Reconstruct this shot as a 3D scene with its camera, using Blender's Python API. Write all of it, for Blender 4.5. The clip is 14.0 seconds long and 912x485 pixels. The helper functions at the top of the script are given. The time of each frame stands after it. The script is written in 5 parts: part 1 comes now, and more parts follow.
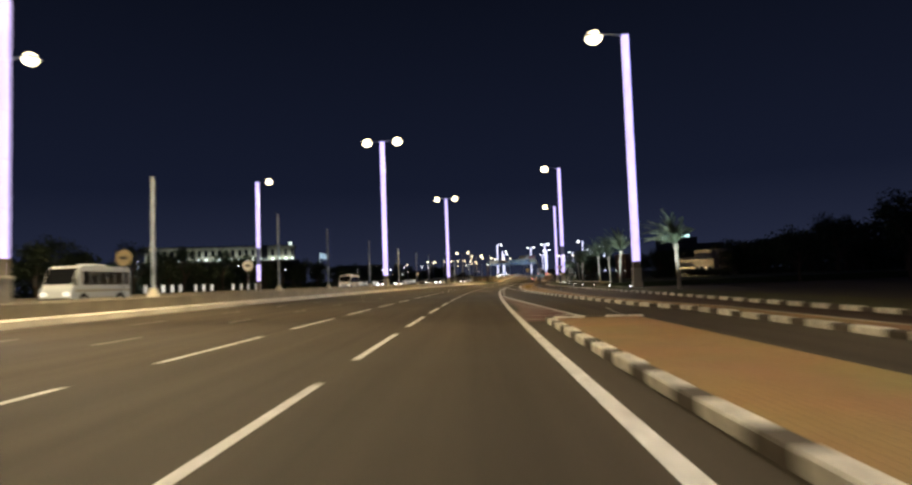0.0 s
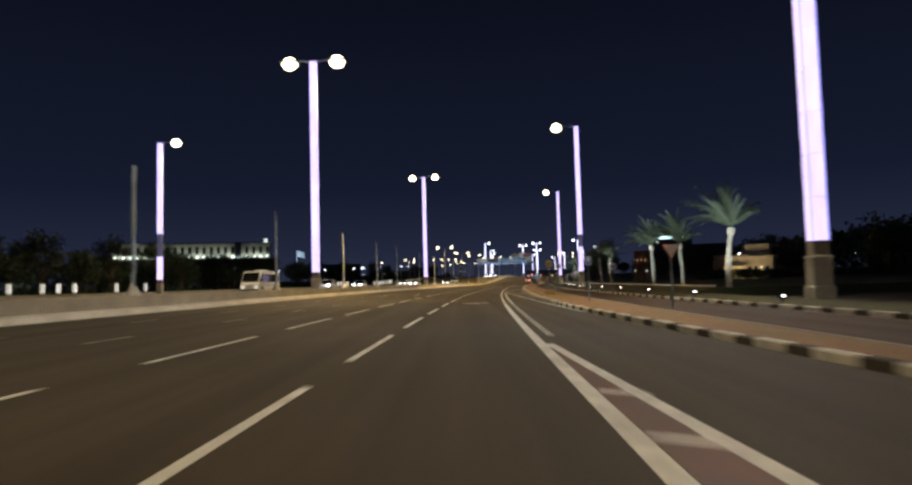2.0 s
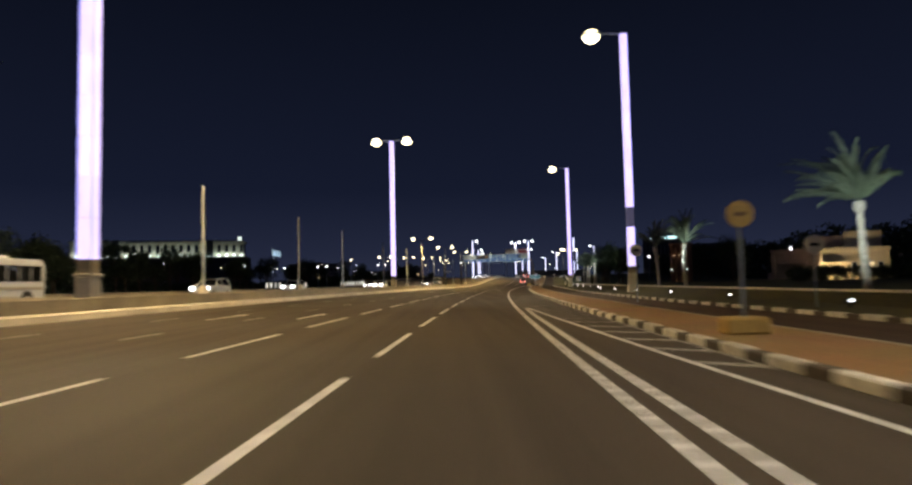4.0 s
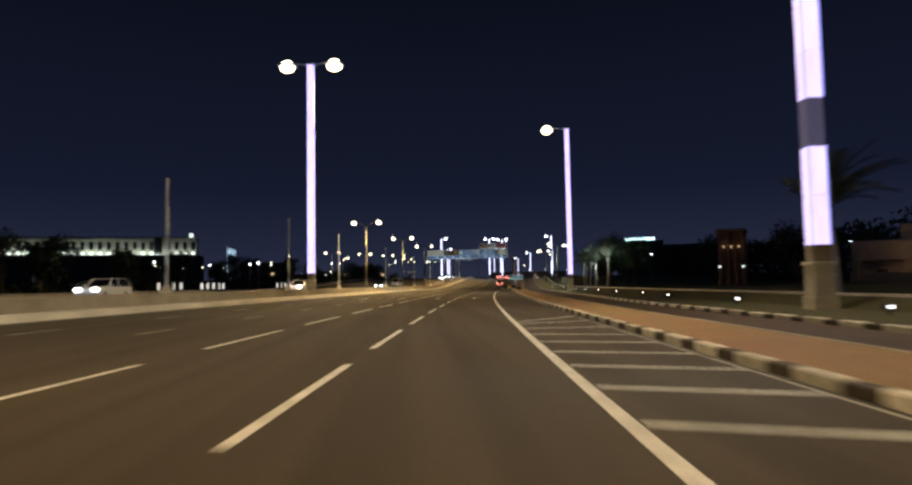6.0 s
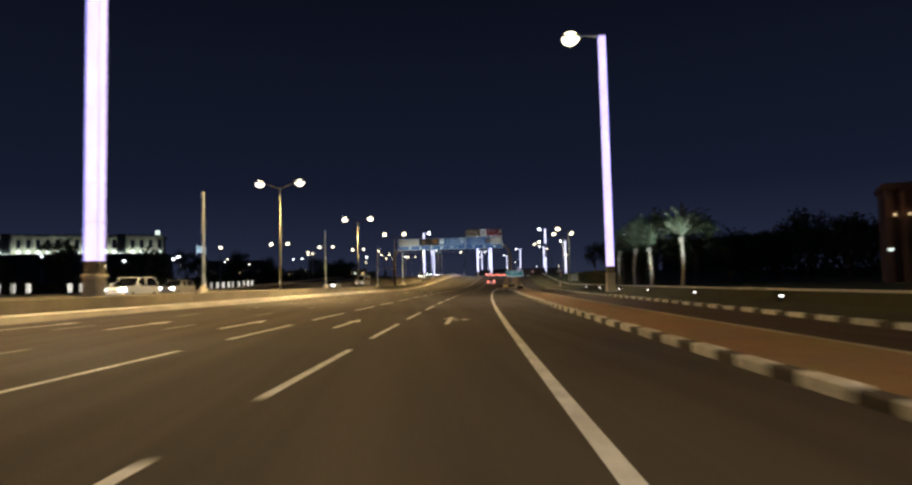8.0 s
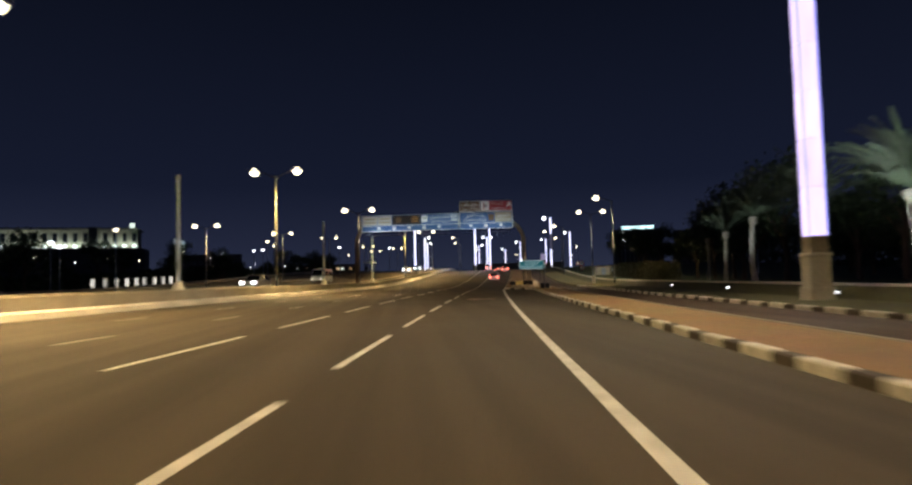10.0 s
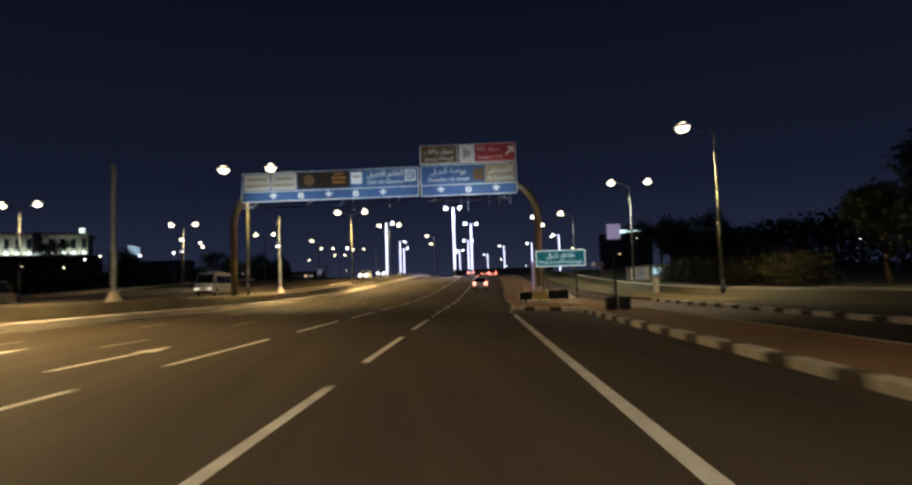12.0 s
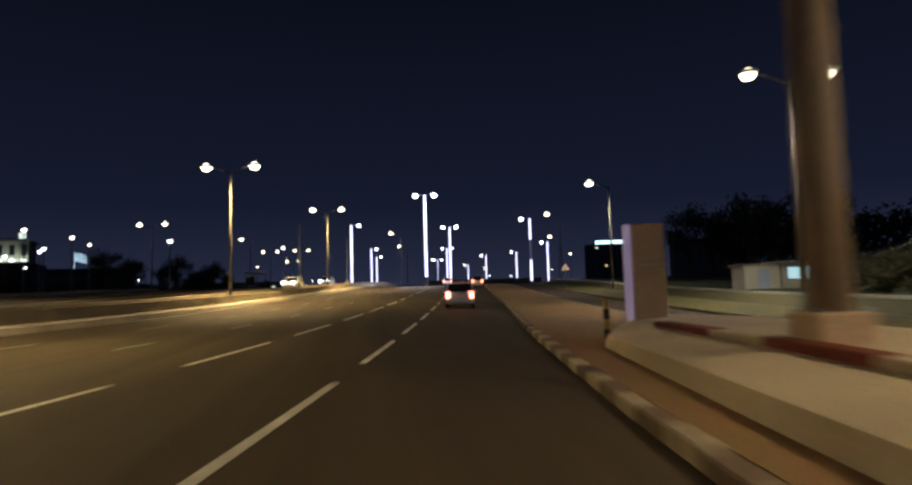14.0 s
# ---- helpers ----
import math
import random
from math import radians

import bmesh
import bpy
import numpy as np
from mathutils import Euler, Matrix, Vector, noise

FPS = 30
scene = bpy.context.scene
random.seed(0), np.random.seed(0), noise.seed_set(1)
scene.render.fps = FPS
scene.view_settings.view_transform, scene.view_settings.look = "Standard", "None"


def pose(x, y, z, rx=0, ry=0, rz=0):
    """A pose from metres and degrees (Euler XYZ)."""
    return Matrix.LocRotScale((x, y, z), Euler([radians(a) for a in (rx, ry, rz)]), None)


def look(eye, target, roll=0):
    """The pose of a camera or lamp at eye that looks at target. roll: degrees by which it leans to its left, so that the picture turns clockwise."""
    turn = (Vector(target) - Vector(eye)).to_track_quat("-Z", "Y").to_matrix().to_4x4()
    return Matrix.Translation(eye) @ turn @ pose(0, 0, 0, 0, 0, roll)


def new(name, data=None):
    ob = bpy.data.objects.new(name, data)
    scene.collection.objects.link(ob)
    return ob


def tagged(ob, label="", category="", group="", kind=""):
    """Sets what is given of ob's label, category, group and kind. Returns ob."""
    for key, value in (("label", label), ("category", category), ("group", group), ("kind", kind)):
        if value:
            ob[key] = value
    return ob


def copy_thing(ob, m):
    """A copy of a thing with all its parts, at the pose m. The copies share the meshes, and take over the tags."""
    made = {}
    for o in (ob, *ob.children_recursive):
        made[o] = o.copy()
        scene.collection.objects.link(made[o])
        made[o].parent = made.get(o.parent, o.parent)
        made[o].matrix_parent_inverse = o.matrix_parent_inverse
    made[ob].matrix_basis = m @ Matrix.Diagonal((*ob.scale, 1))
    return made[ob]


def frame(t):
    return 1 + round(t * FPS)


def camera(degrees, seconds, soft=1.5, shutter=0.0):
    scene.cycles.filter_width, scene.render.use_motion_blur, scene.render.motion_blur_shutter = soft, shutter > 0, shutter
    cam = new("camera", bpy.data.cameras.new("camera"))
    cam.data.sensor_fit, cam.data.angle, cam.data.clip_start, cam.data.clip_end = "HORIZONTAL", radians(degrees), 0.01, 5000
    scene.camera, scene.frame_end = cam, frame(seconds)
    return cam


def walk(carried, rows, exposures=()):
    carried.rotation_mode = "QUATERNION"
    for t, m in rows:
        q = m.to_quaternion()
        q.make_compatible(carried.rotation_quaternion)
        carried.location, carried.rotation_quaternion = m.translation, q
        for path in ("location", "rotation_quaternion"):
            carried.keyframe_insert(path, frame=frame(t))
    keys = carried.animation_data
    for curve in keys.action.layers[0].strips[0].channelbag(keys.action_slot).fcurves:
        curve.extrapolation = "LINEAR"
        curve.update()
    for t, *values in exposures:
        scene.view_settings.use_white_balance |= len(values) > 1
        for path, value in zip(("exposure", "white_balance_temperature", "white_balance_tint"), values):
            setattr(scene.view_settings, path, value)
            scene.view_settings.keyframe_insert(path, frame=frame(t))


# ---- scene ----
# ---- camera and its drive ----
cam = camera(69.4, 14.0, soft=2.5, shutter=0.6)
PATH = [
    (0, pose(-0.046, 0.000, 1.38, 93.431, 1.993, 1.598)),
    (0.5, pose(0.011, 10.930, 1.38, 93.336, 1.330, 0.853)),
    (1, pose(0.159, 21.848, 1.38, 93.755, 1.441, 0.730)),
    (1.5, pose(0.337, 32.722, 1.38, 93.821, 1.839, 0.266)),
    (2, pose(0.483, 43.540, 1.38, 93.482, 1.505, 0.413)),
    (2.5, pose(0.641, 54.270, 1.38, 93.450, 1.319, 0.185)),
    (3, pose(0.842, 64.899, 1.38, 93.801, 1.322, -0.015)),
    (3.5, pose(1.160, 75.451, 1.38, 93.718, 1.433, -0.458)),
    (4, pose(1.601, 85.947, 1.38, 93.571, 1.304, -0.741)),
    (4.2, pose(1.799, 90.131, 1.38, 93.529, 1.094, -1.084)),
    (4.5, pose(2.107, 96.392, 1.38, 93.505, 1.029, -1.592)),
    (5, pose(2.674, 106.776, 1.38, 93.580, 1.090, -2.379)),
    (5.5, pose(3.344, 117.089, 1.38, 93.683, 1.088, -2.997)),
    (6, pose(4.140, 127.343, 1.38, 93.665, 0.996, -3.366)),
    (6.3, pose(4.675, 133.476, 1.38, 93.550, 1.024, -3.461)),
    (6.5, pose(5.048, 137.561, 1.38, 93.438, 1.261, -3.488)),
    (7, pose(6.048, 147.755, 1.38, 93.424, 1.519, -4.049)),
    (7.5, pose(7.092, 157.934, 1.38, 93.706, 1.005, -4.349)),
    (8, pose(8.111, 168.137, 1.38, 93.530, 1.335, -4.499)),
    (8.2, pose(8.515, 172.224, 1.38, 93.506, 1.189, -4.363)),
    (8.5, pose(9.119, 178.359, 1.38, 93.443, 1.081, -4.218)),
    (9, pose(10.136, 188.607, 1.38, 93.274, 1.082, -4.191)),
    (9.5, pose(11.202, 198.882, 1.38, 93.131, 1.125, -4.413)),
    (10, pose(12.352, 209.183, 1.38, 93.138, 1.489, -4.799)),
    (10.3, pose(13.088, 215.372, 1.38, 93.247, 1.656, -5.060)),
    (10.5, pose(13.592, 219.500, 1.38, 93.354, 1.057, -5.237)),
    (11, pose(14.895, 229.837, 1.38, 93.372, 1.566, -5.688)),
    (11.5, pose(16.226, 240.235, 1.38, 93.597, 1.520, -6.071)),
    (12, pose(17.580, 250.688, 1.38, 93.730, 1.861, -6.434)),
    (12.5, pose(18.961, 261.182, 1.38, 93.579, 1.287, -6.789)),
    (13, pose(20.464, 271.628, 1.38, 93.864, 1.082, -7.165)),
    (13.5, pose(22.137, 282.026, 1.38, 93.591, 0.999, -7.683)),
    (14, pose(23.849, 292.411, 1.38, 94.764, 1.638, -8.189)),
]
walk(cam, PATH)

# ---- night sky and light ----
SODIUM = (1.0, 0.78, 0.42)
world = bpy.data.worlds.new("night_sky")
scene.world = world
world.use_nodes = True
wn, wl = world.node_tree.nodes, world.node_tree.links
wn.clear()
w_out, w_bg = wn.new("ShaderNodeOutputWorld"), wn.new("ShaderNodeBackground")
w_co, w_sep, w_ramp = wn.new("ShaderNodeTexCoord"), wn.new("ShaderNodeSeparateXYZ"), wn.new("ShaderNodeValToRGB")
wl.new(w_co.outputs["Generated"], w_sep.inputs[0])
wl.new(w_sep.outputs["Z"], w_ramp.inputs[0])
wl.new(w_ramp.outputs[0], w_bg.inputs[0])
wl.new(w_bg.outputs[0], w_out.inputs[0])
els = w_ramp.color_ramp.elements
els[0].position, els[0].color = 0.0, (0.024, 0.029, 0.054, 1)
els[1].position, els[1].color = 0.45, (0.0030, 0.0042, 0.0096, 1)
g = els.new(0.05)
g.color = (0.0158, 0.0200, 0.0430, 1)
e = els.new(0.14)
e.color = (0.0076, 0.0105, 0.0255, 1)
w_bg.inputs[1].default_value = 1.0
scene.view_settings.exposure = 0.0


def lamp_light(place, watts, colour, size=0.6, cone=0, tilt=0):
    """The light of a lamp; with a cone it is cut off towards the horizon, as under a deep hood, and tilt turns it towards the road."""
    data = bpy.data.lights.new("lamp_light", "SPOT" if cone else "POINT")
    data.energy, data.color, data.shadow_soft_size = watts, colour, size
    if cone:
        data.spot_size, data.spot_blend = radians(cone), 0.9
    ob = new("lamp_light", data)
    ob.matrix_world = Matrix.Translation(place) @ Matrix.Rotation(radians(tilt), 4, "Y")
    return ob


# ---- the line of the road ----
A2, A3, A4, BEND_END = 2.15721, 0.54581, -0.11050, 340.0


def bend(s):
    """Sideways place and slope of the road's reference line at station s."""
    q = min(max(s, 0.0), BEND_END)
    u = q / 100
    x = A2 * u ** 2 + A3 * u ** 3 + A4 * u ** 4
    m = (2 * A2 * u + 3 * A3 * u ** 2 + 4 * A4 * u ** 3) / 100
    return x + m * (s - q), m


def rise(s):
    u = min(max((s - 295) / 150, 0.0), 1.0)
    return 4.0 * u * u * (3 - 2 * u)


def cross(d):
    return 0.013 * min(max(-d, 0.0), 22.0)


def at(s, d, z=0.0):
    x, m = bend(s)
    n = math.hypot(1, m)
    return Vector((x + d / n, s - d * m / n, z + rise(s) + cross(d)))


def here(s, d, z=0.0, turn=0.0):
    """Pose on the road: local y runs ahead, x to the right."""
    return Matrix.Translation(at(s, d, z)) @ Matrix.Rotation(radians(turn) - math.atan(bend(s)[1]), 4, "Z")


# ---- materials ----
def mat(name, colour, rough=0.6, metal=0.0, grain=0.0, grain_size=8.0, stain=0.0, stain_size=0.6, bump=0.0, spec=0.5, island=0.0):
    m = bpy.data.materials.new(name)
    m.use_nodes = True
    n, l = m.node_tree.nodes, m.node_tree.links
    b = n["Principled BSDF"]
    b.inputs["Roughness"].default_value, b.inputs["Metallic"].default_value = rough, metal
    b.inputs["Specular IOR Level"].default_value = spec
    b.inputs["Base Color"].default_value = (*colour, 1)
    if not (grain or stain or bump or island):
        return m
    co = n.new("ShaderNodeTexCoord")
    last = None

    def scaled(source, low, high):
        r = n.new("ShaderNodeMapRange")
        r.inputs["From Min"].default_value, r.inputs["From Max"].default_value = 0.3, 0.7
        r.inputs["To Min"].default_value, r.inputs["To Max"].default_value = low, high
        l.new(source, r.inputs["Value"])
        return r.outputs[0]

    def times(a, b_):
        if a is None:
            return b_
        x = n.new("ShaderNodeMath")
        x.operation = "MULTIPLY"
        l.new(a, x.inputs[0])
        l.new(b_, x.inputs[1])
        return x.outputs[0]
    fine = n.new("ShaderNodeTexNoise")
    fine.inputs["Scale"].default_value, fine.inputs["Detail"].default_value = grain_size, 6
    l.new(co.outputs["Object"], fine.inputs["Vector"])
    if grain:
        last = times(last, scaled(fine.outputs["Fac"], 1 - grain, 1 + grain))
    if stain:
        broad = n.new("ShaderNodeTexNoise")
        broad.inputs["Scale"].default_value, broad.inputs["Detail"].default_value = stain_size, 3
        l.new(co.outputs["Object"], broad.inputs["Vector"])
        last = times(last, scaled(broad.outputs["Fac"], 1 - stain, 1 + stain))
        rr = scaled(broad.outputs["Fac"], max(rough - 0.12, 0.05), min(rough + 0.12, 1))
        l.new(rr, b.inputs["Roughness"])
    if island:
        oi = n.new("ShaderNodeObjectInfo")
        r = n.new("ShaderNodeMapRange")
        r.inputs["To Min"].default_value, r.inputs["To Max"].default_value = 1 - island, 1 + island
        l.new(oi.outputs["Random"], r.inputs["Value"])
        last = times(last, r.outputs[0])
    if last is not None:
        v = n.new("ShaderNodeMix")
        v.data_type, v.blend_type = "RGBA", "MULTIPLY"
        v.inputs["Factor"].default_value = 1
        v.inputs["A"].default_value = (*colour, 1)
        l.new(last, v.inputs["B"])
        l.new(v.outputs["Result"], b.inputs["Base Color"])
    if bump:
        bp = n.new("ShaderNodeBump")
        bp.inputs["Strength"].default_value, bp.inputs["Distance"].default_value = bump, 0.01
        l.new(fine.outputs["Fac"], bp.inputs["Height"])
        l.new(bp.outputs[0], b.inputs["Normal"])
    return m


def glow(name, colour, strength):
    m = bpy.data.materials.new(name)
    m.use_nodes = True
    b = m.node_tree.nodes["Principled BSDF"]
    b.inputs["Base Color"].default_value = (0.6, 0.6, 0.6, 1)
    b.inputs["Emission Color"].default_value = (*colour, 1)
    b.inputs["Emission Strength"].default_value = strength
    return m


def glass(name, tint, rough=0.05):
    m = mat(name, tint, rough, 0.0, spec=0.8)
    return m


def worn_paint(name, colour, under, wear=0.45, size=2.2):
    """Paint through which the ground shows in worn spots."""
    m = mat(name, colour, 0.6)
    n, l = m.node_tree.nodes, m.node_tree.links
    co, nz, rp, mx = n.new("ShaderNodeTexCoord"), n.new("ShaderNodeTexNoise"), n.new("ShaderNodeMapRange"), n.new("ShaderNodeMix")
    nz.inputs["Scale"].default_value, nz.inputs["Detail"].default_value, nz.inputs["Roughness"].default_value = size, 8, 0.7
    rp.inputs["From Min"].default_value, rp.inputs["From Max"].default_value = 0.40, 0.62
    rp.inputs["To Min"].default_value, rp.inputs["To Max"].default_value = wear, 0.0
    mx.data_type = "RGBA"
    mx.inputs["A"].default_value, mx.inputs["B"].default_value = (*colour, 1), (*under, 1)
    l.new(co.outputs["Object"], nz.inputs["Vector"])
    l.new(nz.outputs["Fac"], rp.inputs["Value"])
    l.new(rp.outputs[0], mx.inputs["Factor"])
    l.new(mx.outputs["Result"], n["Principled BSDF"].inputs["Base Color"])
    return m


def asphalt_mat(name, colour):
    """Asphalt: stone grain, long tyre-polished streaks along the lanes, patches."""
    m = mat(name, colour, 0.78, spec=0.35, grain=0.35, grain_size=55, stain=0.22, stain_size=0.09, bump=0.35)
    n, l = m.node_tree.nodes, m.node_tree.links
    b = n["Principled BSDF"]
    src = b.inputs["Base Color"].links[0].from_socket
    co, mp, nz, rp, mx = (n.new("ShaderNode" + k) for k in ("TexCoord", "Mapping", "TexNoise", "MapRange", "Mix"))
    mp.inputs["Scale"].default_value = (1.1, 0.02, 1)
    nz.inputs["Scale"].default_value, nz.inputs["Detail"].default_value = 1.0, 4
    rp.inputs["From Min"].default_value, rp.inputs["From Max"].default_value = 0.35, 0.65
    rp.inputs["To Min"].default_value, rp.inputs["To Max"].default_value = 0.72, 1.18
    mx.data_type, mx.blend_type = "RGBA", "MULTIPLY"
    mx.inputs["Factor"].default_value = 1
    l.new(co.outputs["Object"], mp.inputs[0])
    l.new(mp.outputs[0], nz.inputs["Vector"])
    l.new(nz.outputs["Fac"], rp.inputs["Value"])
    l.new(src, mx.inputs["A"])
    l.new(rp.outputs[0], mx.inputs["B"])
    l.new(mx.outputs["Result"], b.inputs["Base Color"])
    return m


def paver_mat(name, c1, c2, joint):
    m = mat(name, c1, 0.8, bump=0.4, grain_size=30)
    n, l = m.node_tree.nodes, m.node_tree.links
    co, br, nz, mx = n.new("ShaderNodeTexCoord"), n.new("ShaderNodeTexBrick"), n.new("ShaderNodeTexNoise"), n.new("ShaderNodeMix")
    br.inputs["Color1"].default_value, br.inputs["Color2"].default_value, br.inputs["Mortar"].default_value = (*c1, 1), (*c2, 1), (*joint, 1)
    br.inputs["Scale"].default_value, br.inputs["Mortar Size"].default_value = 2.2, 0.012
    nz.inputs["Scale"].default_value = 0.5
    mx.data_type, mx.blend_type = "RGBA", "MULTIPLY"
    mx.inputs["Factor"].default_value = 0.45
    l.new(co.outputs["Object"], br.inputs["Vector"])
    l.new(co.outputs["Object"], nz.inputs["Vector"])
    l.new(br.outputs["Color"], mx.inputs["A"])
    l.new(nz.outputs["Color"], mx.inputs["B"])
    l.new(mx.outputs["Result"], n["Principled BSDF"].inputs["Base Color"])
    return m


ASPHALT = asphalt_mat("asphalt", (0.065, 0.051, 0.036))
ASPHALT_OLD = asphalt_mat("side_surface", (0.070, 0.046, 0.032))
SOIL = mat("dark_soil", (0.055, 0.045, 0.032), 0.95, grain=0.4, grain_size=6, stain=0.35, stain_size=0.15, bump=0.6)
PLINTH = mat("pale_plinth_concrete", (0.50, 0.43, 0.33), 0.82, grain=0.12, grain_size=16, stain=0.22, stain_size=0.5, bump=0.3)
DRY_GRASS = mat("dry_verge_grass", (0.120, 0.105, 0.034), 0.95, grain=0.5, grain_size=9, stain=0.3, stain_size=0.3, bump=0.8)
BANK = mat("bank_grass", (0.060, 0.056, 0.020), 0.95, grain=0.5, grain_size=9, stain=0.3, stain_size=0.3, bump=0.8)
GRASS = mat("lawn", (0.035, 0.050, 0.018), 0.95, grain=0.5, grain_size=9, stain=0.3, stain_size=0.2, bump=0.8)
PAVER = paver_mat("orange_pavers", (0.40, 0.245, 0.110), (0.34, 0.205, 0.088), (0.19, 0.115, 0.055))
RED_FILL = worn_paint("red_surfacing", (0.16, 0.06, 0.035), (0.055, 0.05, 0.046), 0.6, 1.5)
WHITE_LINE = worn_paint("white_road_paint", (0.88, 0.88, 0.86), (0.12, 0.11, 0.10), 0.42)
OLD_LINE = worn_paint("worn_road_paint", (0.50, 0.48, 0.44), (0.06, 0.055, 0.05), 0.8, 3.5)
CONCRETE = mat("concrete", (0.36, 0.315, 0.245), 0.85, grain=0.18, grain_size=12, stain=0.2, stain_size=0.5, bump=0.3)
KERB_STRIP = mat("pale_kerb_concrete", (0.64, 0.60, 0.52), 0.8, grain=0.15, grain_size=10, stain=0.2, stain_size=0.4, bump=0.3)
KERB_WHITE = mat("white_kerb_paint", (0.64, 0.61, 0.55), 0.7, grain=0.28, grain_size=7, stain=0.25, stain_size=1.3, island=0.22)
KERB_BLACK = mat("black_kerb_paint", (0.065, 0.052, 0.04), 0.75, grain=0.3, grain_size=10, island=0.2)
KERB_RED = mat("red_kerb_paint", (0.16, 0.038, 0.026), 0.75, grain=0.2, grain_size=10, stain=0.15)
TAN = mat("tan_stone", (0.46, 0.36, 0.27), 0.8, grain=0.15, grain_size=14, stain=0.15, stain_size=0.8, bump=0.25)
GALV = mat("galvanised_steel", (0.20, 0.245, 0.32), 0.55, 0.35, grain=0.12, grain_size=20)
GREY_PAINT = mat("pale_grey_paint", (0.40, 0.48, 0.62), 0.5, 0.0, grain=0.08, grain_size=9, stain=0.12, stain_size=0.7)
DARK_STEEL = mat("dark_steel", (0.06, 0.06, 0.065), 0.5, 0.6)
LED = glow("lit_column_panel", (0.87, 0.69, 1.0), 1.0)
led_n, led_l = LED.node_tree.nodes, LED.node_tree.links
led_b = led_n["Principled BSDF"]
led_b.inputs["Base Color"].default_value = (0.12, 0.12, 0.13, 1)
led_b.inputs["Emission Color"].default_value = (0.86, 0.70, 1.25, 1)
led_co, led_wave, led_info, led_a, led_c = (led_n.new("ShaderNode" + k) for k in ("TexCoord", "TexNoise", "ObjectInfo", "MapRange", "MapRange"))
led_map = led_n.new("ShaderNodeMapping")
led_map.inputs["Scale"].default_value = (3.0, 3.0, 0.5)
led_wave.inputs["Scale"].default_value, led_wave.inputs["Detail"].default_value = 1.6, 4
led_l.new(led_co.outputs["Object"], led_map.inputs[0])
led_l.new(led_map.outputs[0], led_wave.inputs["Vector"])
led_a.inputs["From Min"].default_value, led_a.inputs["From Max"].default_value = 0.35, 0.65
led_a.inputs["To Min"].default_value, led_a.inputs["To Max"].default_value = 1.2, 1.5
led_c.inputs["To Min"].default_value, led_c.inputs["To Max"].default_value = 0.9, 1.05
led_mul = led_n.new("ShaderNodeMath")
led_mul.operation = "MULTIPLY"
led_l.new(led_wave.outputs["Fac"], led_a.inputs["Value"])
led_l.new(led_info.outputs["Random"], led_c.inputs["Value"])
led_l.new(led_a.outputs[0], led_mul.inputs[0])
led_l.new(led_c.outputs[0], led_mul.inputs[1])
led_l.new(led_mul.outputs[0], led_b.inputs["Emission Strength"])
# blue glow along the column edges imitates the halo around them
HALO_EDGE = glow("blue_halo_edge", (0.26, 0.30, 1.0), 1.5)
LED_OFF = glow("failing_column_panel", (0.60, 0.55, 1.0), 0.10)
LED_OFF.node_tree.nodes["Principled BSDF"].inputs["Base Color"].default_value = (0.10, 0.10, 0.12, 1)
LED_FAR = glow("blue_white_column_panel", (0.74, 0.76, 1.0), 2.6)
SODIUM_LENS = glow("sodium_lens", (1.0, 0.84, 0.50), 7.0)
WARM_LENS = glow("warm_lens", (1.0, 0.86, 0.58), 7.0)
WHITE_LENS = glow("white_lens", (0.92, 0.95, 1.0), 6)
SIGN_BLUE = mat("blue_sign_face", (0.042, 0.11, 0.27), 0.45, grain=0.06, grain_size=6)
SIGN_BROWN = mat("brown_sign_face", (0.14, 0.085, 0.04), 0.5, grain=0.06)
SIGN_KHAKI = mat("khaki_sign_face", (0.33, 0.29, 0.20), 0.5, grain=0.06)
SIGN_MAROON = mat("maroon_sign_face", (0.34, 0.035, 0.04), 0.5, grain=0.06)
SIGN_DARK = mat("dark_brown_sign_face", (0.022, 0.014, 0.011), 0.5, grain=0.06)
SIGN_WHITE = mat("white_sign_face", (0.80, 0.80, 0.78), 0.45)
# green sign glows in place of headlight thrown back by its sheeting
GREEN_GLOW = glow("green_reflective_face_glow", (0.02, 0.36, 0.42), 0.20)
GREEN_GLOW.node_tree.nodes["Principled BSDF"].inputs["Base Color"].default_value = (0.012, 0.11, 0.13, 1)
PALE_GLOW = glow("white_reflective_legend_glow", (0.70, 0.95, 1.0), 0.62)
# glow added to the temporary sign, standing in for returned headlight
PANEL_GLOW = glow("reflective_panel_glow", (0.66, 0.58, 1.0), 0.30)
SIGN_YELLOW = mat("yellow_sign_face", (0.42, 0.29, 0.09), 0.5, grain=0.1)
SIGN_RED = mat("red_sign_face", (0.55, 0.03, 0.03), 0.5)
SIGN_BACK = mat("grey_sign_back", (0.42, 0.41, 0.38), 0.55, 0.3)
BLACK = mat("black_plastic", (0.02, 0.02, 0.02), 0.55)
RUBBER = mat("tyre_rubber", (0.018, 0.018, 0.018), 0.85)
CHROME = mat("wheel_alloy", (0.5, 0.5, 0.5), 0.3, 0.9)
CAR_GLASS = glass("dark_car_glass", (0.012, 0.013, 0.015))
TAIL = glow("red_tail_lamp", (1.0, 0.20, 0.13), 9)
HEAD = glow("white_head_lamp", (0.85, 0.93, 1.0), 12)
CAR_WHITE = mat("white_car_paint", (0.66, 0.71, 0.78), 0.25, spec=0.6)
